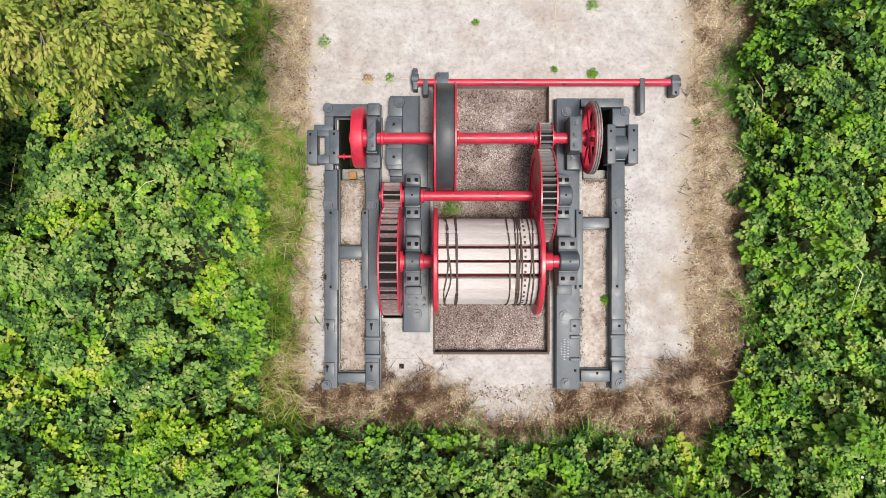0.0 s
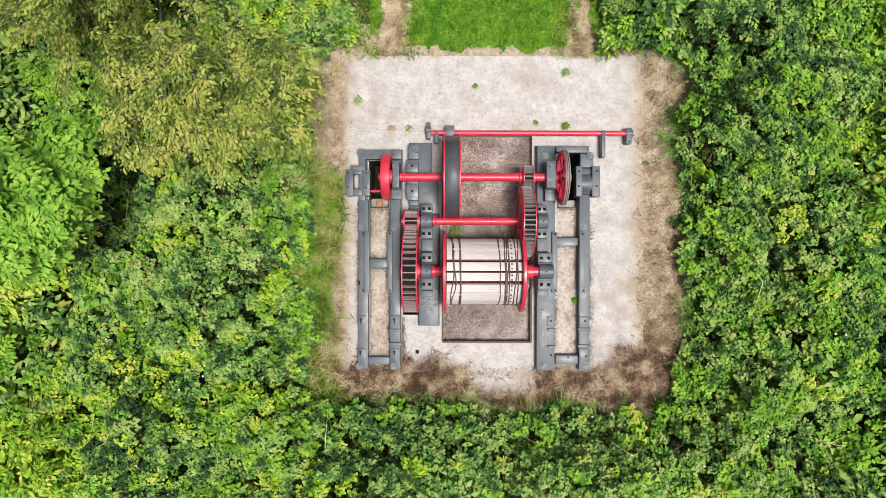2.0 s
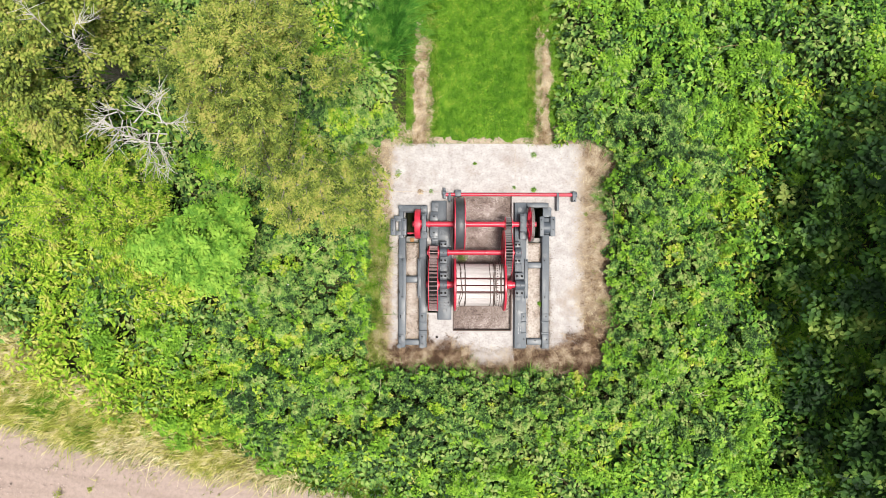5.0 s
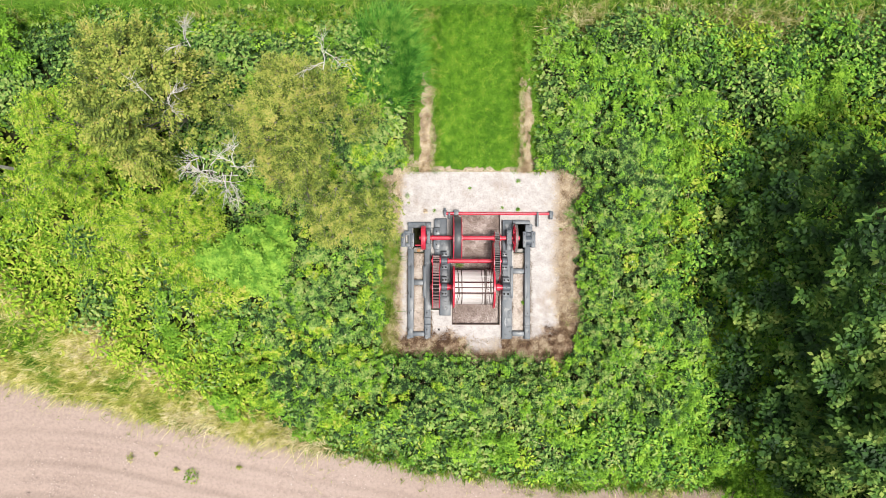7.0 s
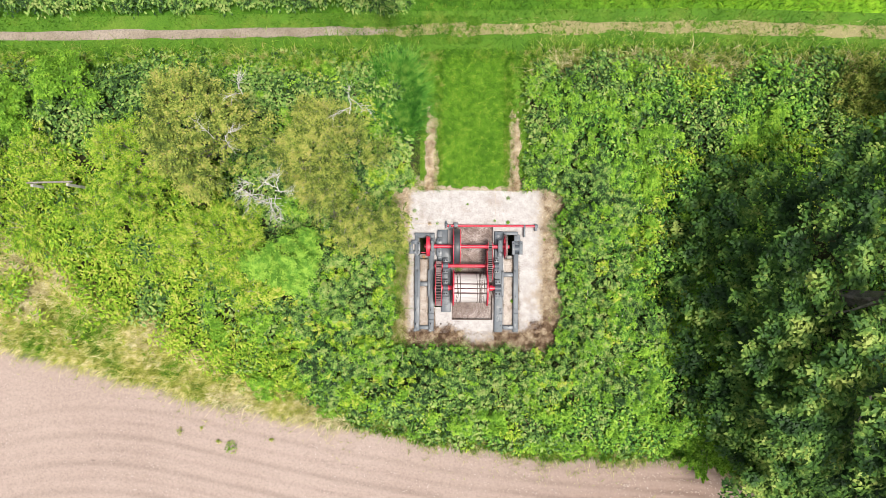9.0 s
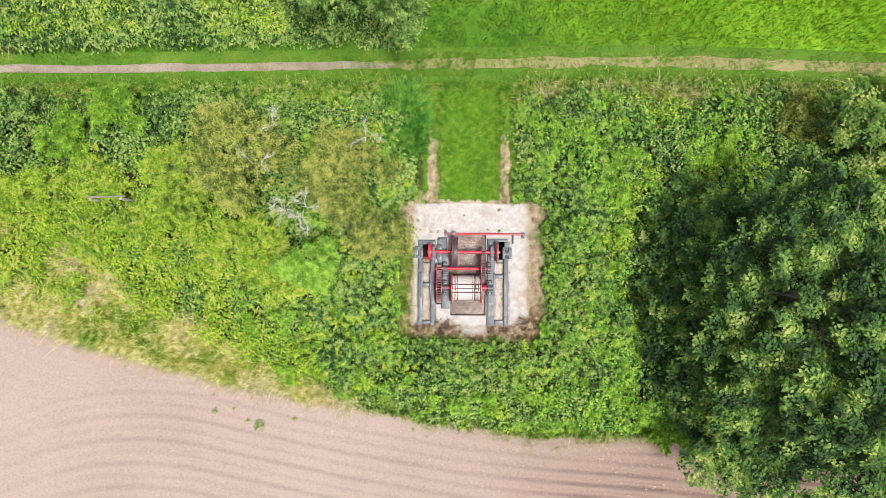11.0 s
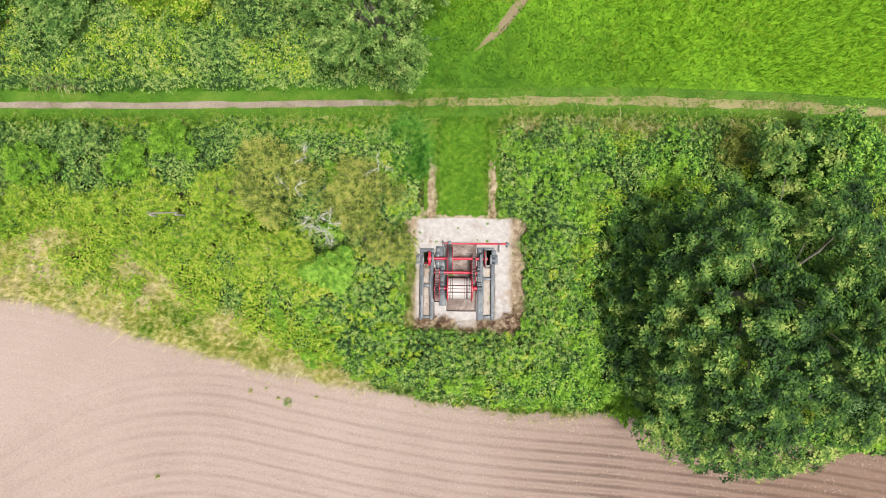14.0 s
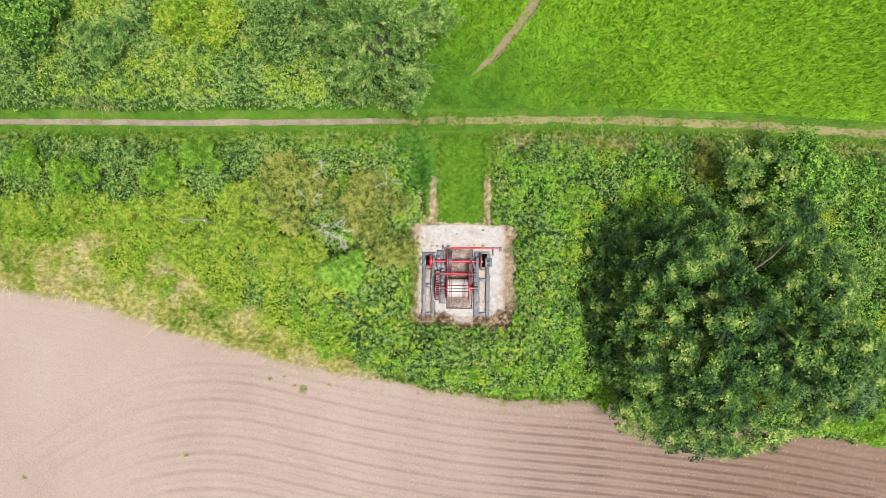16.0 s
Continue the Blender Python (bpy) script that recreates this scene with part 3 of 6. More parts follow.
def slab_bm():
    def floor_of(x, y):
        for x0, x1, y0, y1, z in HOLES:
            if x0 < x < x1 and y0 < y < y1:
                return z
        return 0.0 if y > -2.1 or 0.3 < x < 1.67 else None
    xs, ys = np.unique(np.round(SLAB_X + [0.3], 3)), np.unique(np.round(SLAB_Y, 3))
    bm, made = bmesh.new(), {}

    def v(x, y, z):
        k = (round(x, 3), round(y, 3), round(z, 3))
        if k not in made:
            made[k] = bm.verts.new(k)
        return made[k]
    lev = {}
    for i in range(len(xs) - 1):
        for j in range(len(ys) - 1):
            lev[i, j] = floor_of((xs[i] + xs[i + 1]) / 2, (ys[j] + ys[j + 1]) / 2)
    for (i, j), z in lev.items():
        if z is None:
            continue
        x0, x1, y0, y1 = xs[i], xs[i + 1], ys[j], ys[j + 1]
        bm.faces.new((v(x0, y0, z), v(x1, y0, z), v(x1, y1, z), v(x0, y1, z)))
        for di, dj, p, q in ((1, 0, (x1, y0), (x1, y1)), (-1, 0, (x0, y1), (x0, y0)), (0, 1, (x1, y1), (x0, y1)), (0, -1, (x0, y0), (x1, y0))):
            o = lev.get((i + di, j + dj))
            o = -0.3 if o is None else o
            if o < z:
                bm.faces.new((v(*p, z), v(*p, o), v(*q, o), v(*q, z)))
    bmesh.ops.recalc_face_normals(bm, faces=bm.faces)
    return bm


slab = mesh_object("pavement", slab_bm(), CONCRETE)
tagged(slab, "pale weathered concrete slab with open machine pits", "concrete slab", kind="structure")
# shallow dark joints between the pours
joints = boxes((1.664, 1.672, 2.56, 3.97, -0.002, 0.004), (-2.0, -0.42, 2.556, 2.566, -0.002, 0.004), (-0.88, -0.15, -1.6, -1.594, -0.002, 0.004),
               (-0.9, -0.895, -2.0, -1.0, -0.002, 0.004), bevel=0)
part("joint", joints, LITTER, slab)
part("drain_hole", boxes((-0.655, -0.588, -1.745, -1.675, -0.002, 0.004), bevel=0), HOLE, slab)

# gravel in the drum pit: a bed and loose stones
g_n = 32000
bed = sheet("gravel_bed", np.linspace(-0.148, 1.573, 40), np.linspace(-1.528, 2.448, 80), lambda x, y: -0.2 + 0.05 * value_noise(x, y, 0.5, 2) + 0.02 * value_noise(x, y, 0.09, 6), GRAVEL)
tagged(bed, "fine brown gravel filling the drum pit", "gravel", kind="stuff")
gx, gy = rng.uniform(-0.13, 1.55, g_n), rng.uniform(-1.5, 2.43, g_n)
gz = -0.2 + 0.05 * value_noise(gx, gy, 0.5, 2) + 0.02 * value_noise(gx, gy, 0.09, 6)


def stones(name, x, y, z, r, material, tall=1.0):
    n = len(x)
    o = np.array([[1, 0, 0], [0, 1, 0], [-1, 0, 0], [0, -1, 0], [0, 0, 0.7], [0, 0, -0.5]], float)
    co = o[None] * np.array([1, 1, tall]) * r[:, None, None] * rng.uniform(0.6, 1.3, (n, 6, 1))
    a = rng.random(n) * 6.28
    c, s = np.cos(a)[:, None], np.sin(a)[:, None]
    co = np.stack([co[..., 0] * c - co[..., 1] * s, co[..., 0] * s + co[..., 1] * c, co[..., 2]], -1) + np.stack([x, y, z], 1)[:, None]
    f = np.array([[0, 1, 4], [1, 2, 4], [2, 3, 4], [3, 0, 4]])
    return array_mesh(name, co.reshape(-1, 3), (np.arange(n)[:, None, None] * 6 + f).reshape(-1, 3), material)


PEBBLE = leaf_mat("mixed_pebbles", [(0.07, 0.05, 0.042), (0.13, 0.097, 0.084), (0.21, 0.165, 0.148), (0.31, 0.258, 0.236), (0.5, 0.45, 0.425)], 0.0, 5, 0.9, 1.3, 1.6, 2.4)
tagged(stones("gravel_stones", gx, gy, gz, rng.uniform(0.006, 0.0135, g_n), PEBBLE), "loose brown and grey gravel stones in the pit", "gravel", kind="stuff")
c_n = 30000
cx = rng.uniform(-31, 30, c_n)
cd = rng.uniform(0.1, 9.5, c_n)
cy = field_edge(cx) - cd
keep = (value_noise(cx, cy, 2.2, 44) ** 2 * rng.random(c_n) > 0.2) & (rng.random(c_n) > np.clip((cx - 2) / 10, 0, 0.85))
cx, cy = cx[keep], cy[keep]
tagged(stones("field_stones", cx, cy, 0 * cx + 0.22, rng.uniform(0.01, 0.036, len(cx)), CLOD), "pale stones and clods scattered over the tilled soil", "stones", kind="stuff")

# clods of the soil itself, thick along the furrows
c_n = 26000
cx, cd = rng.uniform(-31, 30, c_n), rng.uniform(0.05, 12, c_n)
cy = field_edge(cx) - cd
keep = value_noise(cx, cy, 0.5, 45) * 0.5 + value_noise(cx, cy, 2.5, 46) * 0.5 + 0.25 * np.clip(cx / 15, -0.5, 1) > 0.5
cx, cy = cx[keep], cy[keep]
tagged(stones("soil_clods", cx, cy, 0 * cx + 0.2, rng.uniform(0.012, 0.04, len(cx)), CLOD, 0.5), "small crumbled clods of tilled soil", "soil", kind="stuff")

# ---- haulage winch: cast-iron bed frames ----
AXIS = 0.52                       # height of all shafts
Y_BRAKE, Y_COUNTER, Y_DRUM = 1.589, 0.779, -0.141


def bolts(parent, *places, r=0.032, name="bolt"):
    for x, y, z in places:
        part(name, hexbolt(x, y, z, r), IRON, parent, smooth=30)


def slots(parent, *places, w=0.03, h=0.034):
    for x, y, z in places:
        part("bolt_hole", boxes((x - w / 2, x + w / 2, y - h / 2, y + h / 2, z - 0.002, z + 0.003), bevel=0), HOLE, parent)


def keyslots(parent, *places):
    for x, y, z in places:
        part("keyhole", boxes((x - 0.02, x + 0.02, y + 0.005, y + 0.045, z - 0.002, z + 0.003), (x - 0.009, x + 0.009, y - 0.05, y + 0.004, z - 0.002, z + 0.003), bevel=0), HOLE, parent)


def boss(parent, *places, z=0.2):
    """Round cast bosses with a raised ring and a stud."""
    for x, y in places:
        bm = bmesh.new()
        for rad, a, b in ((0.075, 0, 0.016), (0.05, 0.016, 0.03), (0.028, 0.03, 0.055)):
            g = bmesh.ops.create_cone(bm, cap_ends=True, segments=20, radius1=rad, radius2=rad * 0.93, depth=b - a)
            bmesh.ops.translate(bm, vec=(x, y, z + (a + b) / 2), verts=g["verts"])
        part("boss", bm, IRON, parent, smooth=35)


def beam(name, parent, x0, x1, y0, y1, top, base=0.0, lip=0.02, label=""):
    """A cast beam: a foot that is a little wider, the web, and a planed top with rounded edges."""
    bm = boxes((x0 - lip, x1 + lip, y0 - lip, y1 + lip, base, base + 0.05), (x0, x1, y0, y1, base + 0.03, top), bevel=0.012)
    return part(name, bm, IRON, parent, label, smooth=35)


west = thing("bed_frame", "slate-grey painted cast-iron bed frame bolted to concrete", "machine frame", group="winch bed frames")
beam("outer_beam", west, -1.732, -1.543, -1.999, 1.191, 0.2)
beam("inner_beam", west, -1.132, -0.935, -1.999, 1.438, 0.2)
beam("top_beam", west, -1.732, -0.927, 1.964, 2.145, 0.2)
beam("corner_beam", west, -1.732, -1.601, 1.158, 1.964, 0.2)
beam("inner_head", west, -1.14, -0.919, 1.388, 1.964, 0.2)
beam("cross_beam", west, -1.55, -1.137, -0.092, 0.073, 0.16, 0.02)
beam("cross_beam", west, -1.553, -1.14, -1.929, -1.788, 0.14, 0.02)
for r in ((-1.631, -1.517, -0.564, 0.596, 0.195, 0.26), (-1.182, -1.084, -0.548, 0.596, 0.195, 0.26)):
    part("rail_plate", boxes(r, bevel=0.006), IRON, west, smooth=35)
for r in ((-1.729, -1.581, -1.174, -0.993, 0.19, 0.215), (-1.729, -1.581, -1.83, -1.617, 0.19, 0.215), (-1.122, -0.949, -1.19, -0.993, 0.19, 0.215), (-1.122, -0.949, -1.83, -1.617, 0.19, 0.215)):
    part("pad", boxes(r, bevel=0.006), IRON, west, smooth=35)
for r in ((-1.145, -0.907, -1.295, -1.246, 0.18, 0.24), (-1.145, -0.907, -1.558, -1.5, 0.18, 0.24)):
    part("rib", boxes(r, bevel=0.01), IRON, west, smooth=35)
keyslots(west, (-1.68, -1.092, 0.215), (-1.048, -1.092, 0.215), (-1.689, -1.7, 0.215), (-1.048, -1.7, 0.215))
slots(west, (-1.631, 0.555, 0.26), (-1.133, 0.555, 0.26), (-1.631, -0.515, 0.26), (-1.125, -0.515, 0.26))
part("bolt_hole", boxes((-1.732, -1.7, -0.412, -0.338, 0.198, 0.203), bevel=0), HOLE, west)
boss(west, (-1.7, -1.949), (-1.05, -1.949), (-1.683, 0.673), (-1.042, 0.665), (-1.683, 2.087), z=0.2)
# outrigger bracket with a square eye
part("outrigger", boxes((-1.974, -1.827, 1.265, 1.755, 0.02, 0.26), (-1.648, -1.509, 1.265, 1.755, 0.02, 0.26), (-1.839, -1.658, 1.676, 1.767, 0.02, 0.21), (-1.839, -1.658, 1.273, 1.405, 0.02, 0.21),
                        (-1.88, -1.601, 1.75, 1.841, 0.02, 0.212), bevel=0.012), IRON, west, smooth=35)
slots(west, (-1.925, 1.69, 0.26), (-1.925, 1.42, 0.26), (-1.582, 1.698, 0.26), (-1.582, 1.42, 0.26))
part("bearing_block", boxes((-1.075, -0.926, 1.369, 1.88, 0.19, 0.6), (-1.053, -0.929, 1.382, 1.832, 0.58, 0.72), bevel=0.015), IRON, west, smooth=35)
bolts(west, (-1.007, 1.769, 0.72), (-0.999, 1.607, 0.72), (-0.999, 1.459, 0.72), r=0.034)
for r in ((-1.1, -0.899, 1.19, 1.375, 0.19, 0.38), (-1.091, -0.913, 1.951, 2.129, 0.19, 0.32)):
    part("bearing_foot", boxes(r, bevel=0.012), IRON, west, smooth=35)
bolts(west, (-1.036, 2.06, 0.32), (-1.046, 1.322, 0.38), (-0.973, 1.297, 0.38), r=0.026)
part("lever_pin", rod(-1.47, -1.2, 1.325, 0.56, 0.022), RED, west, "thin red painted pin", smooth=40)
part("lever_collar", rod(-1.4, -1.375, 1.325, 0.56, 0.042), RED, west, smooth=40)

pedestal = thing("bearing_pedestal", "slate-grey cast-iron pedestal carrying the drum bearings", "machine frame")
beam("base_plate", pedestal, -0.769, -0.363, 0.919, 2.279, 0.12)
beam("step_base", pedestal, -0.703, -0.23, 0.936, 1.566, 0.126, 0.0, 0.0)
beam("long_plate", pedestal, -0.584, -0.212, -1.182, 0.915, 0.16)
part("upright_plate", boxes((-0.813, -0.593, 1.181, 1.947, 0.1, 0.28), (-0.792, -0.595, 1.964, 2.234, 0.1, 0.22), (-0.824, -0.597, 1.692, 1.87, 0.2, 0.33), (-0.824, -0.597, 1.238, 1.481, 0.2, 0.33), bevel=0.012), IRON, pedestal, smooth=35)
slots(pedestal, (-0.711, 1.823, 0.33), (-0.711, 1.353, 0.33), w=0.04, h=0.04)
boss(pedestal, (-0.638, 2.157), z=0.22)
boss(pedestal, (-0.47, 1.359), z=0.12)
boss(pedestal, (-0.386, -0.918), z=0.16)
part("spacer_plate", boxes((-0.779, -0.598, 1.093, 1.191, 0.1, 0.2), bevel=0.008), IRON, pedestal, smooth=35)
bolts(pedestal, *[(x, y, 0.16) for x in (-0.501, -0.394, -0.278) for y in (-0.695, -0.794)], r=0.02)
bolts(pedestal, *[(-0.262, y, 0.16) for y in (0.28, 0.098, -0.373, -0.496)], r=0.018)
for r in ((-0.538, -0.317, 0.22, 0.449, 0.15, 0.24), (-0.546, -0.317, -0.631, -0.516, 0.15, 0.24)):
    part("stepped_plate", boxes(r, bevel=0.01), IRON, pedestal, smooth=35)


def bearing(parent, x0, x1, y, reach, top=0.14):
    """A plummer block: feet on both sides with two square nuts each, and a round cap over the shaft."""
    body = part("plummer_block", boxes((x0, x1, y - 0.16, y + 0.16, top, AXIS), bevel=0.015), IRON, parent, smooth=35)
    part("bearing_cap", lathe(bmesh.new(), [(x0 + 0.005, 0.05), (x0 + 0.005, 0.125), (x0 + 0.02, 0.14), (x1 - 0.02, 0.14), (x1 - 0.005, 0.125), (x1 - 0.005, 0.05)], y, AXIS, 32), IRON, body, smooth=35)
    part("oil_hole", boxes(((x0 + x1) / 2 - 0.012, (x0 + x1) / 2 + 0.012, y - 0.012, y + 0.012, AXIS + 0.136, AXIS + 0.143), bevel=0), HOLE, body)
    for s in (-1, 1):
        part("bearing_lug", boxes((x0 + 0.012, x1 - 0.012, y + s * 0.15, y + s * reach, top, AXIS - 0.06), bevel=0.012), IRON, body, smooth=35)
        yy = y + s * (0.075 + reach / 2)
        for xx in (x0 + 0.26 * (x1 - x0), x0 + 0.74 * (x1 - x0)):
            part("square_nut", boxes((xx - 0.026, xx + 0.026, yy - 0.026, yy + 0.026, AXIS - 0.062, AXIS - 0.03), bevel=0.005), HOLE, body, "dark square nut")


bearing(pedestal, -0.541, -0.321, Y_DRUM, 0.34)
bearing(pedestal, -0.549, -0.321, Y_COUNTER, 0.31)

east = thing("bed_frame", "slate-grey painted cast-iron bed frame with stencilled lettering", "machine frame", group="winch bed frames")
beam("inner_plate", east, 1.646, 1.983, -2.015, 2.227, 0.2)
beam("outer_beam", east, 2.444, 2.641, -2.015, 1.306, 0.2)
beam("top_beam", east, 2, 2.625, 2.095, 2.227, 0.2, 0.0, 0.0)
beam("corner_beam", east, 2.46, 2.707, 1.816, 2.079, 0.2, 0.0, 0.0)
beam("cross_beam", east, 2.009, 2.454, 0.337, 0.486, 0.16)
beam("cross_beam", east, 2.013, 2.485, -1.913, -1.747, 0.14)
for r in ((1.921, 2.02, -0.548, 0.596, 0.195, 0.26), (2.436, 2.542, -0.548, 0.596, 0.195, 0.26)):
    part("rail_plate", boxes(r, bevel=0.006), IRON, east, smooth=35)
for r in ((1.84, 1.987, -1.174, -0.993, 0.19, 0.215), (2.447, 2.619, -1.174, -0.993, 0.19, 0.215), (2.447, 2.619, -1.797, -1.6, 0.19, 0.215)):
    part("pad", boxes(r, bevel=0.006), IRON, east, smooth=35)
for r in ((1.838, 1.993, -1.271, -1.222, 0.18, 0.24), (1.838, 1.993, -1.599, -1.549, 0.18, 0.24), (2.419, 2.633, -1.263, -1.214, 0.18, 0.24), (2.419, 2.633, -1.582, -1.533, 0.18, 0.24)):
    part("rib", boxes(r, bevel=0.01), IRON, east, smooth=35)
slots(east, (1.906, -1.084, 0.215), (2.555, -1.084, 0.215), (1.918, -1.736, 0.2), (2.571, -1.749, 0.215), (2.253, -1.788, 0.14),
      (1.971, 0.555, 0.26), (2.493, 0.555, 0.26), (1.979, -0.507, 0.26), (2.51, -0.507, 0.26), w=0.034)
boss(east, (1.753, -0.938), (1.778, -1.916), (2.575, -1.925), (2.518, 0.698), (2.641, 2.038), (1.786, 2.03), z=0.2)
part("saddle", boxes((2.36, 2.482, 1.26, 1.829, 0.02, 0.3), (2.661, 2.808, 1.26, 1.829, 0.02, 0.3), (2.493, 2.707, 1.323, 1.8, 0.02, 0.2), bevel=0.014), IRON, east, smooth=35)
part("saddle_trough", lathe(bmesh.new(), [(2.393, 0.17), (2.393, 0.2), (2.775, 0.2), (2.775, 0.17)], 1.51, 0.1, 24), IRON, east, smooth=35)
slots(east, (2.409, 1.732, 0.3), (2.409, 1.455, 0.3), (2.742, 1.74, 0.3), (2.742, 1.455, 0.3))
part("bearing_block", boxes((1.755, 1.936, 1.377, 1.88, 0.19, 0.6), (1.739, 1.894, 1.382, 1.832, 0.58, 0.72), bevel=0.015), IRON, east, smooth=35)
bolts(east, (1.817, 1.769, 0.72), (1.809, 1.607, 0.72), (1.809, 1.459, 0.72), r=0.034)
part("bearing_foot", boxes((1.771, 1.965, 1.171, 1.397, 0.19, 0.34), bevel=0.012), IRON, east, smooth=35)
bolts(east, (1.84, 1.335, 0.34), r=0.03)
bearing(east, 1.598, 1.795, Y_COUNTER, 0.31)
bearing(east, 1.614, 1.897, Y_DRUM, 0.34)
for r in ((1.644, 1.856, -0.63, -0.491, 0.15, 0.26), (1.644, 1.84, 0.22, 0.465, 0.15, 0.25)):
    part("stepped_plate", boxes(r, bevel=0.01), IRON, east, smooth=35)
# stencilled lettering, too worn to read
for x0, x1, y0, y1, step in ((1.708, 1.725, -1.505, -1.324, 0.04), (1.749, 1.774, -1.579, -1.259, 0.036), (1.803, 1.823, -1.538, -1.324, 0.042)):
    for y in np.arange(y0, y1, step):
        part("stencil_bar", boxes((x0, x1, y, y + 0.013, 0.2, 0.203), bevel=0), WHITE, east, "worn white stencil bar")


# ---- shafts, wheels and gears ----
def tooth_mesh(x0, x1, pitch, r, root, material, thick=1.0):
    bm = bmesh.new()
    pitch *= thick
    prof = [(-0.2 * pitch, root - 0.004), (-0.18 * pitch, root + 0.4 * (r - root)), (-0.11 * pitch, r), (0.11 * pitch, r), (0.18 * pitch, root + 0.4 * (r - root)), (0.2 * pitch, root - 0.004)]
    rows = [[bm.verts.new((x, h * math.sin(a), h * math.cos(a))) for a, h in prof] for x in (x0, x1)]
    for i in range(5):
        bm.faces.new((rows[0][i], rows[0][i + 1], rows[1][i + 1], rows[1][i]))
    bm.faces.new(rows[0][::-1])
    bm.faces.new(rows[1])
    bmesh.ops.recalc_face_normals(bm, faces=bm.faces)
    me = bpy.data.meshes.new("tooth")
    bm.to_mesh(me)
    bm.free()
    me.materials.append(material)
    return me


def gear(parent, x0, x1, y, teeth, r, shroud=0.018, phase=0.0, material=TOOTH, thick=0.85):
    """A shrouded gear wheel: the web, and on it hub, rim, shrouds and every tooth."""
    root = r - 0.07
    wheel = part("gear_wheel", lathe(bmesh.new(), [(x0 + 0.014, 0.06), (x0 + 0.014, root - 0.05), (x1 - 0.014, root - 0.05), (x1 - 0.014, 0.06)], y, AXIS, 48), RED, parent, smooth=35)
    part("rim", lathe(bmesh.new(), [(x0 + 0.004, root - 0.045), (x0 + 0.004, root), (x1 - 0.004, root), (x1 - 0.004, root - 0.045)], y, AXIS, 64), TOOTH_GAP, wheel, "rim coloured near-black between teeth", smooth=35)
    for a, b in ((x0, x0 + shroud), (x1 - shroud, x1)):
        part("shroud", lathe(bmesh.new(), [(a, root - 0.06), (a, r + 0.004), (b, r + 0.004), (b, root - 0.06)], y, AXIS, 72), RED, wheel, smooth=35)
    part("hub", lathe(bmesh.new(), [(x0 - 0.02, 0.06), (x0 - 0.02, min(0.15, root - 0.03)), (x1 + 0.02, min(0.15, root - 0.03)), (x1 + 0.02, 0.06)], y, AXIS, 32), RED, wheel, smooth=35)
    me = tooth_mesh(x0 + shroud, x1 - shroud, 2 * math.pi / teeth, r, root, material, thick)
    for k in range(teeth):
        ob = new("tooth", me)
        ob.parent = wheel
        ob.matrix_local = Matrix.Translation((0, y, AXIS)) @ Matrix.Rotation(2 * math.pi * (k + phase) / teeth, 4, "X")


drum = thing("rope_drum", "red winch drum lagged with bleached timber staves", "winch drum")
part("shaft", rod(-0.92, 1.84, Y_DRUM, AXIS, 0.088), RED, drum, smooth=40)
part("shaft_collar", rod(-0.335, -0.27, Y_DRUM, AXIS, 0.115), RED, drum, smooth=40)
part("shaft_collar", rod(1.4, 1.53, Y_DRUM, AXIS, 0.125), RED, drum, smooth=40)
gear(drum, -0.85, -0.585, Y_DRUM, 37, 0.755, material=TOOTH_RED, thick=0.6)
for a, b in ((-0.135, -0.075), (1.262, 1.325)):
    part("flange", lathe(bmesh.new(), [(a, 0.09), (a, 0.735), (a + 0.012, 0.748), (b - 0.012, 0.748), (b, 0.735), (b, 0.09)], Y_DRUM, AXIS, 72), RED, drum, smooth=35)
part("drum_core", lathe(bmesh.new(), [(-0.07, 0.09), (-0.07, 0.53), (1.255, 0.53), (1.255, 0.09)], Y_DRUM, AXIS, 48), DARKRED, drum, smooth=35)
STAVES = 19


def stave_mesh(left, right):
    """A board curved on its face; left and right: where its edges lie, in half pitches."""
    bm = bmesh.new()
    half = math.pi / STAVES
    turns = [half * (-left + (left + right) * k / 4) for k in range(5)]
    for x in (-0.066, 1.252):
        for r in (0.535, 0.6):
            for a in turns:
                bm.verts.new((x, -(r - (0.004 if a in (turns[0], turns[4]) and r > 0.55 else 0)) * math.sin(a), r * math.cos(a)))
    bm.verts.ensure_lookup_table()
    v = bm.verts
    for i in range(4):
        bm.faces.new((v[5 + i], v[6 + i], v[16 + i], v[15 + i]))
        bm.faces.new((v[i + 1], v[i], v[10 + i], v[11 + i]))
        bm.faces.new((v[i], v[i + 1], v[6 + i], v[5 + i]))
        bm.faces.new((v[11 + i], v[10 + i], v[15 + i], v[16 + i]))
    bm.faces.new((v[0], v[5], v[15], v[10]))
    bm.faces.new((v[9], v[4], v[14], v[19]))
    bmesh.ops.recalc_face_normals(bm, faces=bm.faces)
    me = bpy.data.meshes.new("stave")
    bm.to_mesh(me)
    bm.free()
    me.materials.append(WOOD)
    return me


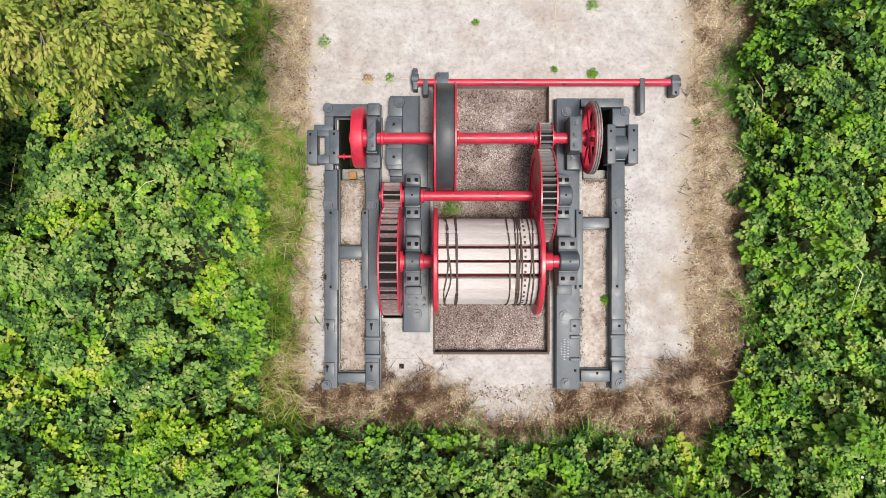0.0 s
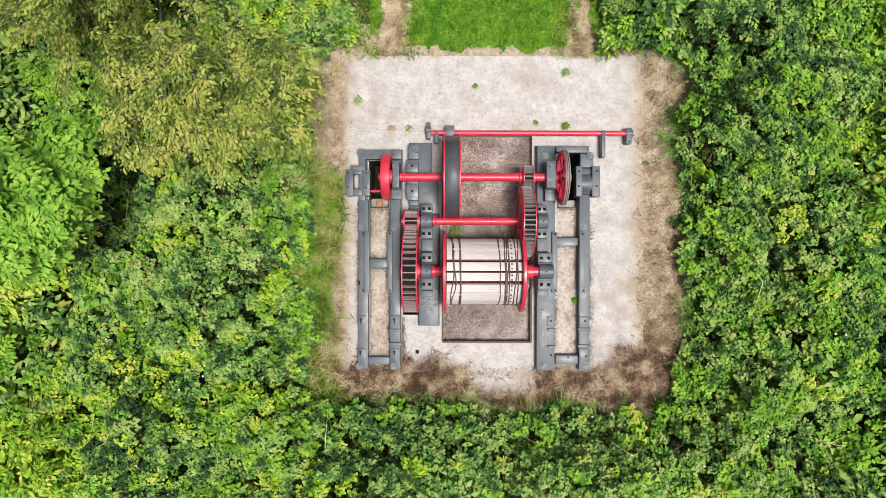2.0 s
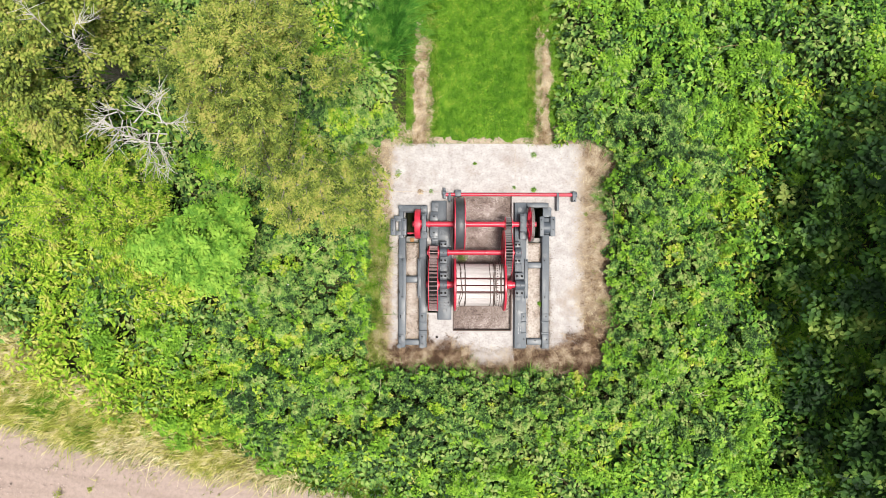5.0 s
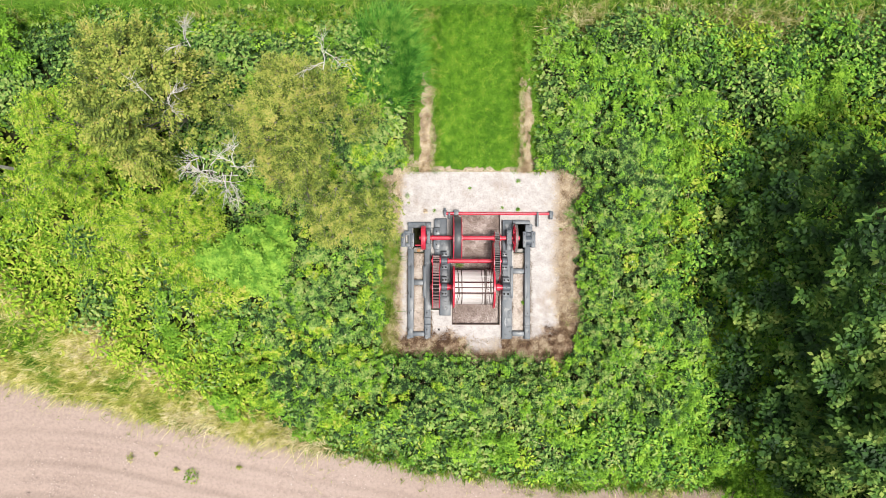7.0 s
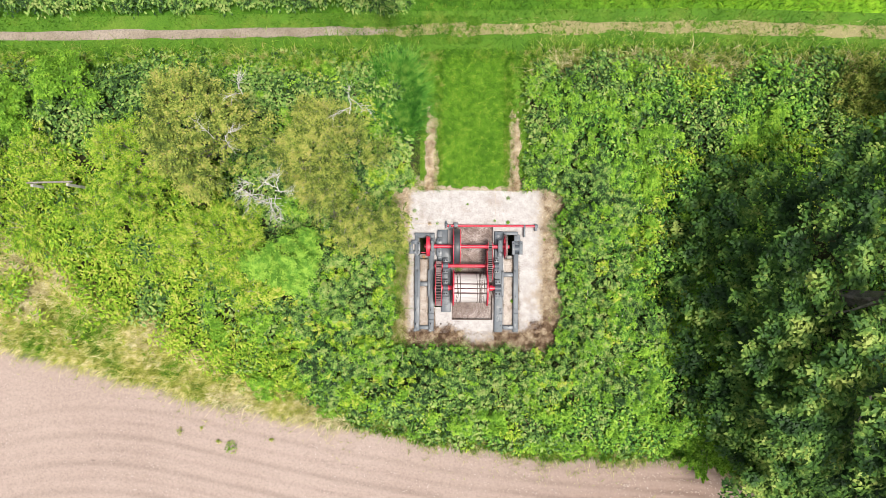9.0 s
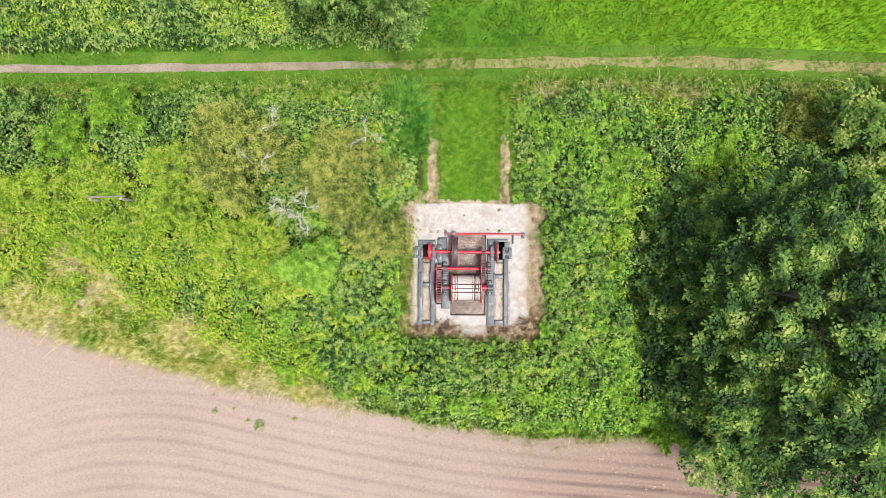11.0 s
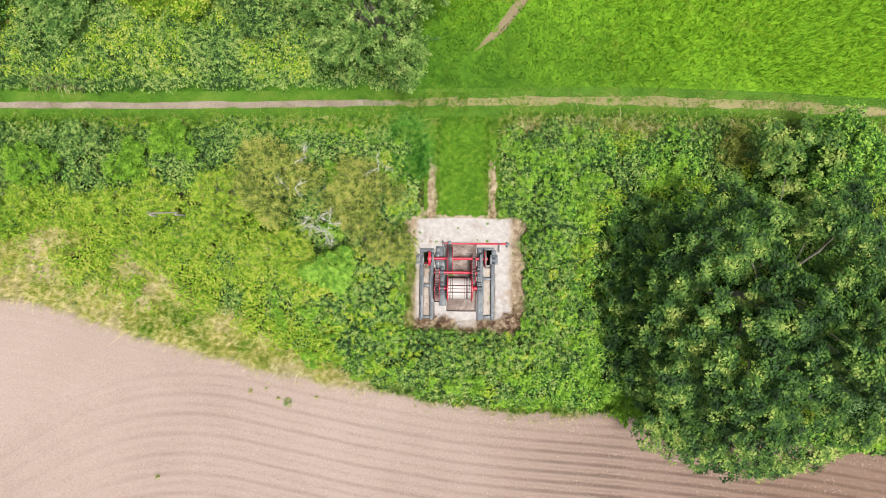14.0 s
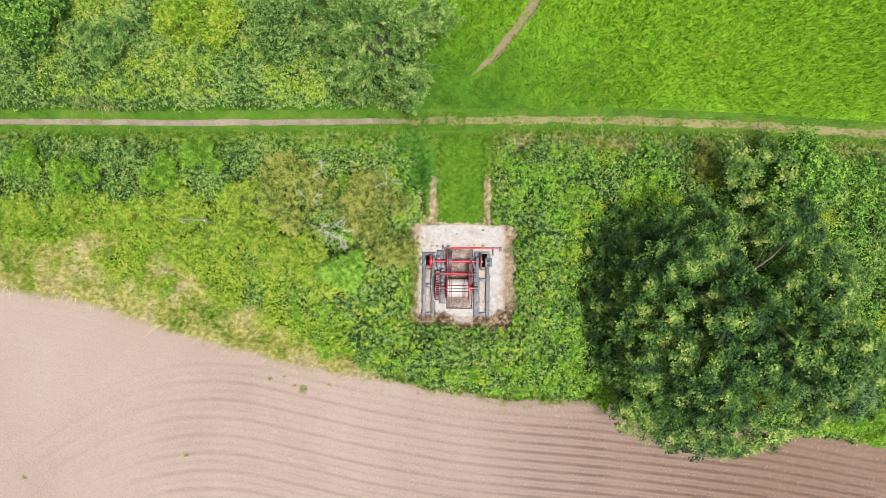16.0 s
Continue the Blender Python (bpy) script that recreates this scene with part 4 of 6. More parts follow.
SHRUNK = {-2: (0.97, 0.66), -1: (0.7, 0.82), 0: (0.82, 0.64), 1: (0.66, 0.97)}
plain_stave = stave_mesh(0.96, 0.96)
stave_bolt = boxes((1.062, 1.09, -0.016, 0.016, 0.594, 0.608), bevel=0.003)
bolt_mesh = bpy.data.meshes.new("stave_bolt")
stave_bolt.to_mesh(bolt_mesh)
stave_bolt.free()
bolt_mesh.materials.append(ROPE)
for k in range(-9, 10):
    spin = Matrix.Translation((0, Y_DRUM, AXIS)) @ Matrix.Rotation(2 * math.pi * (k + 0.5) / STAVES - 0.02, 4, "X")
    ob = new("stave", stave_mesh(*SHRUNK[k]) if k in SHRUNK else plain_stave)
    ob.parent, ob.matrix_local = drum, spin
    if abs(k + 0.5) < 5:
        for turn in (-0.07, 0.07):
            nut = new("stave_bolt", bolt_mesh)
            nut.parent = ob
            nut.matrix_local = Matrix.Rotation(turn, 4, "X")

rope = thing("wire_rope", "rusty wire rope wound loosely round a timber drum", "rope")
for x, wob, seed in ((0.03, 0.026, 1), (0.05, 0.036, 8), (0.165, 0.008, 2), (0.18, 0.006, 9), (0.87, 0.01, 3), (0.965, 0.01, 4), (0.985, 0.008, 5), (1.01, 0.012, 6), (1.035, 0.01, 10), (1.14, 0.012, 7), (1.19, 0.012, 11)):
    bm = bmesh.new()
    pts = []
    for k in range(49):
        a = 2 * math.pi * k / 48
        pts.append(Vector((x + wob * math.sin(2 * a + seed) + 0.5 * wob * math.sin(5 * a + 2 * seed), Y_DRUM + 0.612 * math.sin(a), AXIS + 0.612 * math.cos(a))))
    tube(bm, pts, [0.01] * len(pts), 8)
    part("rope_turn", bm, ROPE, rope, smooth=50)

counter = thing("countershaft", "red countershaft with a large and a small gear", "gear shaft")
part("shaft", rod(-0.9, 1.8, Y_COUNTER, AXIS, 0.07), RED, counter, smooth=40)
part("shaft_collar", rod(-0.32, -0.27, Y_COUNTER, AXIS, 0.1), RED, counter, smooth=40)
gear(counter, -0.85, -0.575, Y_COUNTER, 11, 0.195, 0.02, material=TOOTH_RED, thick=0.7)
gear(counter, 1.275, 1.5, Y_COUNTER, 46, 0.65)

first = thing("brake_shaft", "red first shaft with black brake drum and pulleys", "gear shaft")
part("shaft", rod(-1.32, 2.22, Y_BRAKE, AXIS, 0.076), RED, first, smooth=40)
for a, b in ((-0.88, -0.83), (-0.16, -0.12), (0.19, 0.23), (1.26, 1.31), (1.53, 1.57)):
    part("shaft_collar", rod(a, b, Y_BRAKE, AXIS, 0.1), RED, first, smooth=40)
part("brake_rim", lathe(bmesh.new(), [(-0.1, 0.66), (-0.1, 0.735), (-0.085, 0.745), (0.135, 0.745), (0.15, 0.735), (0.15, 0.66)], Y_BRAKE, AXIS, 96), IRON_DARK, first, "black brake band", smooth=35)
for a, b in ((-0.125, -0.1), (0.15, 0.175)):
    part("brake_flange", lathe(bmesh.new(), [(a, 0.6), (a, 0.765), (b, 0.765), (b, 0.6)], Y_BRAKE, AXIS, 96), RED, first, smooth=35)
part("brake_web", lathe(bmesh.new(), [(0.0, 0.07), (0.0, 0.67), (0.05, 0.67), (0.05, 0.07)], Y_BRAKE, AXIS, 48), RED, first, smooth=35)
gear(first, 1.325, 1.515, Y_BRAKE, 15, 0.215, 0.012)
part("flat_pulley", lathe(bmesh.new(), [(-1.24, 0.34), (-1.25, 0.41), (-1.2, 0.425), (-1.1, 0.42), (-1.085, 0.4), (-1.1, 0.36), (-1.12, 0.1), (-1.16, 0.1), (-1.17, 0.34)], Y_BRAKE, AXIS, 64), RED, first, smooth=35)
part("pulley_hub", rod(-1.2, -1.02, Y_BRAKE, AXIS, 0.13), RED, first, smooth=40)
part("rope_pulley_rim", lathe(bmesh.new(), [(2.02, 0.43), (2.02, 0.49), (2.03, 0.5), (2.045, 0.48), (2.06, 0.49), (2.075, 0.48), (2.09, 0.49), (2.105, 0.48), (2.118, 0.49), (2.118, 0.43)], Y_BRAKE, AXIS, 72), RED, first, smooth=35)
for x in (2.045, 2.075, 2.105):
    part("groove_rope", lathe(bmesh.new(), [(x + 0.0115 * math.cos(t), 0.497 + 0.0115 * math.sin(t)) for t in np.arange(8) * math.pi / 4], Y_BRAKE, AXIS, 72), STEEL_ROPE, first, "bright wire in the grooves", smooth=50)
for k in range(6):
    a = math.pi / 3 * k + 0.26
    bm = boxes((2.04, 2.07, -0.035, 0.035, 0.08, 0.44), bevel=0.012)
    ob = part("spoke", bm, RED, first, smooth=35)
    ob.matrix_local = Matrix.Translation((0, Y_BRAKE, AXIS)) @ Matrix.Rotation(a, 4, "X")
part("rope_pulley_hub", rod(1.99, 2.13, Y_BRAKE, AXIS, 0.12), RED, first, smooth=40)

# ---- brake bar along the back, and loose bits ----
bar = thing("brake_bar", "long red brake cross-bar held by grey brackets", "brake rod")
YB = 2.47
part("bar", rod(-0.428, 3.35, YB, 0.15, 0.05), RED, bar, smooth=40)
for r in ((-0.449, -0.375, 2.353, 2.665, 0.0, 0.2), (-0.302, -0.22, 2.276, 2.507, 0.0, 0.2), (-0.105, 0.076, 2.408, 2.605, 0.0, 0.2), (2.857, 2.931, 2.009, 2.518, 0.0, 0.22), (3.324, 3.431, 2.271, 2.567, 0.0, 0.22)):
    part("bracket", boxes(r, bevel=0.012), IRON, bar, smooth=35)
part("bracket_boss", rod(3.315, 3.455, YB, 0.15, 0.075), IRON, bar, smooth=40)
part("bracket_boss", rod(-0.466, -0.36, YB + 0.05, 0.15, 0.075), IRON, bar, smooth=40)
slots(bar, (3.374, 2.304, 0.22))
bolts(bar, (-0.064, 2.58, 0.2), (-0.417, 2.638, 0.2), r=0.02)

ledge = mesh_object("stone_ledge", boxes((-1.54, -1.182, 1.065, 1.25, -1.1, -0.2), bevel=0.03), STONE)
tagged(ledge, "grey stone block standing in a machine pit", "stone")
blk = mesh_object("timber_block", boxes((-0.095, 0.02, -0.06, 0.06, 0, 0.1), bevel=0.012), BLOCKWOOD)
blk.matrix_world = pose(-1.327, 1.147, -0.2, 0, 0, 8)
tagged(blk, "short orange-brown timber offcut lying on a stone", "timber block")
blk = mesh_object("broken_brick", boxes((-0.05, 0.05, -0.05, 0.05, 0, 0.08), bevel=0.015), SCREED)
blk.matrix_world = pose(-1.25, 1.164, -0.2, 0, 0, 24)
tagged(blk, "pale broken brick lying beside a timber offcut", "brick")
# dark floors laid over the concrete bottoms of the smaller pits
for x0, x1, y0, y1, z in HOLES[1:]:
    tagged(sheet("pit_floor", np.linspace(x0 + 0.003, x1 - 0.003, 5), np.linspace(y0 + 0.003, y1 - 0.003, 8), lambda x, y: z + 0.03 + 0.03 * value_noise(x, y, 0.2, 5), EARTH), "dark soil at the bottom of a machine pit", "soil", kind="structure")
# thin dark sheets added over the pale concrete pit sides
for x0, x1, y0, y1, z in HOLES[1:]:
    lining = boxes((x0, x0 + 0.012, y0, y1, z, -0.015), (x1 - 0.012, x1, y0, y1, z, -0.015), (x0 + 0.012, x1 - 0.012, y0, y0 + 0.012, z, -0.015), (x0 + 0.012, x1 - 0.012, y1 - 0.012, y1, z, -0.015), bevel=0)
    tagged(mesh_object("pit_lining", lining, EARTH), "dark lining on the side of a machine pit", "soil", kind="structure")
for r in ((2.09, 2.45, 1.08, 1.216, -1.06, -0.06),):
    tagged(mesh_object("stone_ledge", boxes(r, bevel=0.03), STONE), "grey stone block standing in a machine pit", "stone")

# sandy screed inside the frames, with dirt gathered in the corners
for x0, x1, y0, y1 in ((-1.577, -1.148, 0.066, 1.048), (-1.577, -1.148, -1.824, -0.086), (2.06, 2.497, 0.486, 1.065), (2.06, 2.497, -1.782, 0.351)):
    pad = sheet("screed", np.linspace(x0, x1, 8), np.linspace(y0, y1, 16), lambda x, y: 0.006 + 0.006 * value_noise(x, y, 0.2, 17), SCREED)
    tagged(pad, "sandy stained screed inside the iron frame", "concrete", kind="structure")


# soil and leaf litter gathered along the feet of the frames
for x0, x1, y0, y1, reach, side in ((-1.545, -1.155, 0.085, 1.04, 0.12, "all"), (-1.545, -1.155, -1.78, -0.11, 0.1, "all"), (2.02, 2.425, 0.5, 1.05, 0.06, "all"), (2.02, 2.425, -1.74, 0.32, 0.07, "all"),
                                (2.665, 2.9, -1.9, 1.2, 0.11, "west"), (-1.95, -1.755, -1.9, 1.2, 0.06, "east"), (-0.905, -0.8, -1.95, -1.05, 0.05, "west")):
    x, y = rng.uniform(x0, x1, 9000), rng.uniform(y0, y1, 9000)
    rim = {"west": x - x0, "east": x1 - x, "all": np.minimum(np.minimum(x - x0, x1 - x), np.minimum(y - y0, y1 - y))}[side]
    q = rng.random(9000) < np.exp(-rim / (0.35 * reach)) * np.clip(2.4 * value_noise(x, y, 0.4, 211) + 1.6 * value_noise(x, y, 0.1, 212) - 1.3, 0.03, 1)
    x, y = x[q], y[q]
    tagged(stones("dirt_crumbs", x, y, 0 * x + 0.016, rng.uniform(0.004, 0.012, len(x)), DIRT), "dark crumbs of soil gathered beside the iron frame", "soil", kind="stuff")
# rusty edging round the drum pit
for r in ((-0.148, 1.573, -1.535, -1.5, -0.3, 0.012), (1.545, 1.58, -1.498, -0.5, -0.3, 0.012), (-0.155, -0.125, -1.498, -0.7, -0.3, 0.012)):
    tagged(mesh_object("pit_edging", boxes(r, bevel=0.006), ROPE, 35), "thin rust-brown edging along the gravel pit", "edging", kind="structure")


# ---- scrub: bramble thickets, grasses and litter ----
def clear_distance(x, y):
    """How far a place lies outside the open patch round the slab and the lawn; negative inside."""
    wob = 0.38 * (value_noise(x, y, 0.9, 51) - 0.5) + 0.3 * (value_noise(x, y, 0.22, 52) - 0.5)
    dx = np.maximum(-2.1 - x, x - 3.78)
    dy = np.maximum(-2.1 - y, y - 3.55)
    a = np.where((dx > 0) & (dy > 0), np.hypot(dx, dy), np.maximum(dx, dy)) - 0.65 + wob
    bx = np.maximum(-1.9 - x, x - 3.0)
    b = np.where(y > 3.5, bx + 0.6 * wob, 9)
    return np.minimum(a, b)


def cells(x, y, scale, seed):
    """Rounded cushions packed side by side: height from 0 in the gaps to 1 on top, and each cushion's own random number."""
    r = np.random.default_rng(seed).random((64, 64, 3))
    u, v = np.asarray(x) / scale + 40.0, np.asarray(y) / scale + 40.0
    i, j = np.floor(u).astype(int), np.floor(v).astype(int)
    best, own = np.full(np.shape(u), 9.0), np.zeros(np.shape(u))
    for a in (-1, 0, 1):
        for b in (-1, 0, 1):
            c = r[(i + a) % 64, (j + b) % 64]
            d = (i + a + c[..., 0] - u) ** 2 + (j + b + c[..., 1] - v) ** 2
            own = np.where(d < best, c[..., 2], own)
            best = np.minimum(d, best)
    return np.clip(1 - best * 2.3, 0, 1), own


def scrub_height(x, y):
    d = clear_distance(x, y)
    c1, r1 = cells(x, y, 1.5, 61)
    c2, r2 = cells(x, y, 0.52, 62)
    hump = 0.2 + 0.7 * value_noise(x, y, 3.4, 63) + 0.9 * c1 * (0.5 + 0.8 * r1) + 0.55 * c2 * (0.5 + 0.8 * r2) + 0.55 * value_noise(x, y, 0.8, 64)
    south = np.clip((y - field_edge(x) - 0.1) / 1.6, 0, 1)
    north = np.clip((track_line(x) - 1.2 - y) / 1.2, 0, 1)
    return hump * np.clip(0.25 + d / 1.1, 0, 1) * (0.2 + 0.8 * south) * (0.2 + 0.8 * north) * 0.72 * np.clip(np.hypot(x + 4.65, y - 1.98) / 0.7, 0.12, 1)


def in_scrub(x, y):
    return (clear_distance(x, y) > 0) & (y > field_edge(x) + 0.15) & (y < track_line(x) - 1.0)


def scatter(n, x0, x1, y0, y1, mask):
    x, y = rng.uniform(x0, x1, n), rng.uniform(y0, y1, n)
    k = mask(x, y)
    return x[k], y[k]


def thicket(name, x, y, height, size, material, leaflets=3, rich=False, depth=0.3, tilt=0.45, wide=0.72):
    """Sprays of leaflets over a hummocky surface."""
    n = len(x)
    h = height(x, y)
    z = np.maximum(0.04, h * (1 - depth * rng.exponential(0.9, n).clip(0, 2.6)))
    p = np.stack([x, y, z], 1)
    eps = 0.15
    slope = np.stack([-(height(x + eps, y) - h) / eps, -(height(x, y + eps) - h) / eps, 0 * h + 1.0], 1)
    slope[:, :2] = np.clip(slope[:, :2], -0.8, 0.8) * 0.6
    up = unit(slope + rng.normal(0, tilt, (n, 3)) * np.array([1, 1, 0.3]))
    a0 = rng.random(n) * 6.28
    s = size * (0.6 + 1.1 * rng.random(n) ** 2)
    P, N, A, L = [], [], [], []
    for k in range(leaflets):
        a = a0 + k * 2 * np.pi / leaflets + rng.normal(0, 0.25, n)
        d = np.stack([np.cos(a), np.sin(a), -0.25 + 0 * a], 1)
        P.append(p + d * (s * 0.15)[:, None])
        N.append(up + rng.normal(0, 0.18, (n, 3)))
        A.append(d)
        L.append(s * rng.uniform(0.85, 1.15, n))
    L = np.concatenate(L)
    ob = leaves(name, np.concatenate(P), np.concatenate(N), np.concatenate(A), L, L * wide, material, rich)
    return ob


def plants(name, x, y, height, size, material, tiers=(3, 5, 6), leaflets=3, slim=0.62, lift=0.06, rich=False):
    """Leafy shoots standing side by side: each a small dome of leaves in tiers, upright at the tip and spreading below; a leaf is one blade or three leaflets."""
    n = len(x)
    R = size * rng.uniform(0.7, 1.35, n)
    top = np.maximum(0.12, height(x, y) + lift + 0.35 * R * rng.normal(0, 1, n))
    tip = rng.normal(0, 0.18, (n, 2))
    P, N, A, L = [], [], [], []
    for k, m in enumerate(tiers):
        f = (k + 0.5) / len(tiers)
        a0 = rng.random(n) * 6.28
        for q in range(m):
            a = a0 + 6.283 * q / m + rng.normal(0, 0.22, n)
            out = np.stack([np.cos(a), np.sin(a)], 1)
            reach = R * f * rng.uniform(0.45, 0.75, n)
            at = np.stack([x, y, top - R * (0.05 + 0.95 * f**1.3)], 1)
            at[:, :2] += out * reach[:, None] + tip * (R * (1 - f))[:, None]
            at[:, 2] = np.maximum(at[:, 2], 0.03)
            way = np.concatenate([out, np.full((n, 1), 0.35 - 0.75 * f)], 1) + rng.normal(0, 0.15, (n, 3))
            up = np.concatenate([out * (0.15 + 0.45 * f), np.ones((n, 1))], 1) + rng.normal(0, 0.22, (n, 3))
            ln = R * (0.42 + 0.28 * f) * rng.uniform(0.8, 1.25, n)
            turns = (0.0,) if leaflets == 1 else (-0.95, 0.0, 0.95)
            for t in turns:
                b = a + t
                d3 = np.stack([np.cos(b), np.sin(b), way[:, 2]], 1)
                P.append(at + (0.12 if t else 0.3) * d3 * ln[:, None])
                N.append(up)
                A.append(d3)
                L.append(ln * (0.78 if t else 1.0))
    L = np.concatenate(L)
    return leaves(name, np.concatenate(P), np.concatenate(N), np.concatenate(A), L, L * slim, material, rich)


near = lambda x, y: np.maximum(np.abs(x - 0.3) / 7.2, np.abs(y - 0.3) / 4.8) + 0.3 * value_noise(x, y, 0.7, 73) + 0.15 * value_noise(x, y, 0.15, 74) < 1.2


def smooth(v):
    v = np.clip(v, 0, 1)
    return v * v * (3 - 2 * v)


def species(x, y):
    """0: bramble, 1: yellowing, 2: deep green, by odds that drift over the ground."""
    drift = value_noise(x, y, 3.2, 81) * 0.75 + value_noise(x, y, 0.8, 82) * 0.25
    west = smooth((-x - 4) / 9)
    low = smooth(1 - (y - field_edge(x)) / 8)
    p_yellow = np.clip(0.03 + (0.1 + 1.1 * west * (0.5 + 0.5 * low)) * smooth((drift - 0.3) / 0.35), 0, 0.95)
    p_yellow = np.maximum(p_yellow, (0.75 - 0.6 * smooth((y - 5.0) / 1.4)) * smooth((-x - 7) / 4))
    p_yellow = p_yellow * (1 - 0.75 * smooth((y - 5.0) / 1.4) * smooth((-x - 9) / 3))
    p_yellow = p_yellow + 0.25 * smooth((-x - 2.5) / 2) * smooth((-0.5 - y) / 2) * (x > -9)
    p_yellow = np.where(x > 3, 0.07 + 0.12 * drift, p_yellow)
    p_deep = np.where(x > 3, 0.28 + 0.35 * smooth((x - 6) / 3), 0.22 * (1 - drift) * (1 - 0.8 * west)) * 0.9
    r = np.where(rng.random(len(x)) < 0.7, np.where(np.abs(x) + np.abs(y) < 9, cells(x, y, 0.52, 62)[1], cells(x, y, 1.5, 61)[1]), rng.random(len(x)))
    return np.where(r < p_yellow, 1, np.where(r < p_yellow + p_deep, 2, 0))


NAMES = (("bramble_thicket", BRAMBLE, "dense green bramble thicket with some reddish shoots", "brambles"),
         ("yellowing_scrub", BRAMBLE_Y, "yellow-green scrub leaves drying in patches", "scrub"),
         ("deep_green_scrub", BRAMBLE_D, "deep green nettle and bramble leaves", "scrub"))
# a low, dense layer of leaves that hides the soil, and the shoots that stand on it
STRAW_BELT = lambda x: np.interp(x, [-31, -22, -17, -12, -7, -4], [3.6, 3.5, 3.2, 2.2, 1.0, 0.0])
belt = lambda x, y: (y - field_edge(x)) / np.maximum(STRAW_BELT(x), 0.01) + 0.9 * (value_noise(x, y, 1.6, 153) - 0.5) + 0.4 * (value_noise(x, y, 0.5, 154) - 0.5)
low_height = lambda x, y: 0.48 * scrub_height(x, y) + 0.04
x, y = scatter(46000, -8.6, 9.2, -5.6, 6.2, lambda x, y: in_scrub(x, y) & near(x, y))
kind_of = species(x, y)
for k, (nm, mt, lb, ct) in enumerate(NAMES):
    q = kind_of == k
    tagged(thicket(nm, x[q], y[q], low_height, 0.075, mt, 2, False, 0.36, 0.42, 0.66), lb, ct, kind="stuff")
beside = lambda x, y: (np.abs(x - 0.2) < 7.0) & (np.abs(y) < 4.2)
x, y = scatter(9500, -8.6, 9.2, -5.6, 6.2, lambda x, y: in_scrub(x, y) & near(x, y) & ~beside(x, y))
kind_of = species(x, y)
for k, (nm, mt, lb, ct) in enumerate(NAMES):
    q = kind_of == k
    tagged(plants(nm, x[q], y[q], scrub_height, 0.15, mt, (3, 4, 5)), lb, ct, kind="stuff")
# next to the slab: finer shoots with rounded leaflets
x, y = scatter(7600, -6.8, 7.2, -4.2, 4.2, lambda x, y: in_scrub(x, y) & beside(x, y))
kind_of = species(x, y)
for k, (nm, mt, lb, ct) in enumerate(NAMES):
    q = kind_of == k
    tagged(plants(nm, x[q], y[q], scrub_height, 0.105, mt, (2, 3, 4), 3, 0.8, 0.05, True), lb, ct, kind="stuff")
far_scrub = lambda x, y: in_scrub(x, y) & ~near(x, y)
under_oak = lambda x, y: (np.hypot(x - 16.2, y + 0.5) > 4.5) | (rng.random(len(x)) < 0.4)
x, y = scatter(60000, -32, 31, -10.5, 10, lambda x, y: far_scrub(x, y) & under_oak(x, y) & ((belt(x, y) > 1) | (rng.random(len(x)) < 0.2)))
kind_of = species(x, y)
for k, (nm, mt, lb, ct) in enumerate(NAMES):
    q = kind_of == k
    tagged(thicket(nm, x[q], y[q], low_height, 0.18, mt, 2, False, 0.3, 0.4, 0.66), lb, ct, kind="stuff")
x, y = scatter(20000, -32, 31, -10.5, 10, lambda x, y: far_scrub(x, y) & under_oak(x, y) & ((belt(x, y) > 1) | (rng.random(len(x)) < 0.08)))
kind_of = species(x, y)
for k, (nm, mt, lb, ct) in enumerate(NAMES):
    q = kind_of == k
    tagged(plants(nm, x[q], y[q], scrub_height, 0.27, mt, (4, 6, 7) if k == 1 else (3, 5, 6), 1, 0.4 if k == 1 else 0.58), lb, ct, kind="stuff")
BRIGHT_SPOTS = ((5.6, 2.0, 1.25), (5.7, -2.5, 1.0), (4.9, 0.2, 0.6), (8.6, -4.2, 1.8), (10.2, -2.0, 1.6), (9.4, -6.2, 1.3), (7.4, 4.6, 1.4), (-3.9, -2.6, 0.7), (-5.6, -1.0, 0.8))


def spots(x, y):
    """Where young shoots stand thick."""
    return np.max([1 - np.hypot(x - a, y - b) / r for a, b, r in BRIGHT_SPOTS], 0) * 0.45


patch = lambda x, y: in_scrub(x, y) & (cells(x, y, 0.9, 71)[1] * 0.6 + 0.4 * value_noise(x, y, 0.3, 72) + np.maximum(0, spots(x, y)) > np.where(x > 8, 0.62, np.where(x > 3, 0.5, 0.66))) & (cells(x, y, 0.52, 62)[0] > 0.2)
x, y = scatter(9000, -10, 14, -8, 9.3, patch)
q = beside(x, y)
tagged(plants("young_bramble_shoots", x[q], y[q], scrub_height, 0.125, BRIGHT, (2, 3, 4), 3, 0.8, 0.1, True), "fresh yellow-green bramble shoots beside the slab", "brambles", kind="stuff")
x, y = x[~q], y[~q]
tagged(plants("young_bramble_shoots", x, y, scrub_height, 0.18, BRIGHT, (3, 4, 4), 3, 0.66, 0.12), "bright yellow-green bramble shoots on top of the thicket", "brambles", kind="stuff")

# scrub north of the track, to the west
bank = lambda x, y: np.clip((y - track_line(x) - 0.5) / 2.0, 0, 1) * (0.4 + 1.2 * value_noise(x, y, 2.4, 91) + 1.1 * value_noise(x, y, 0.85, 92)) * np.clip((-2.2 - x) / 2, 0, 1)
x, y = scatter(11000, -32, -1.2, 11, 21, lambda x, y: (x < -3.4 + 2.2 * value_noise(x, y, 1.1, 96)) & (y > track_line(x) + 0.75 + 0.5 * value_noise(x, y, 0.8, 93)))
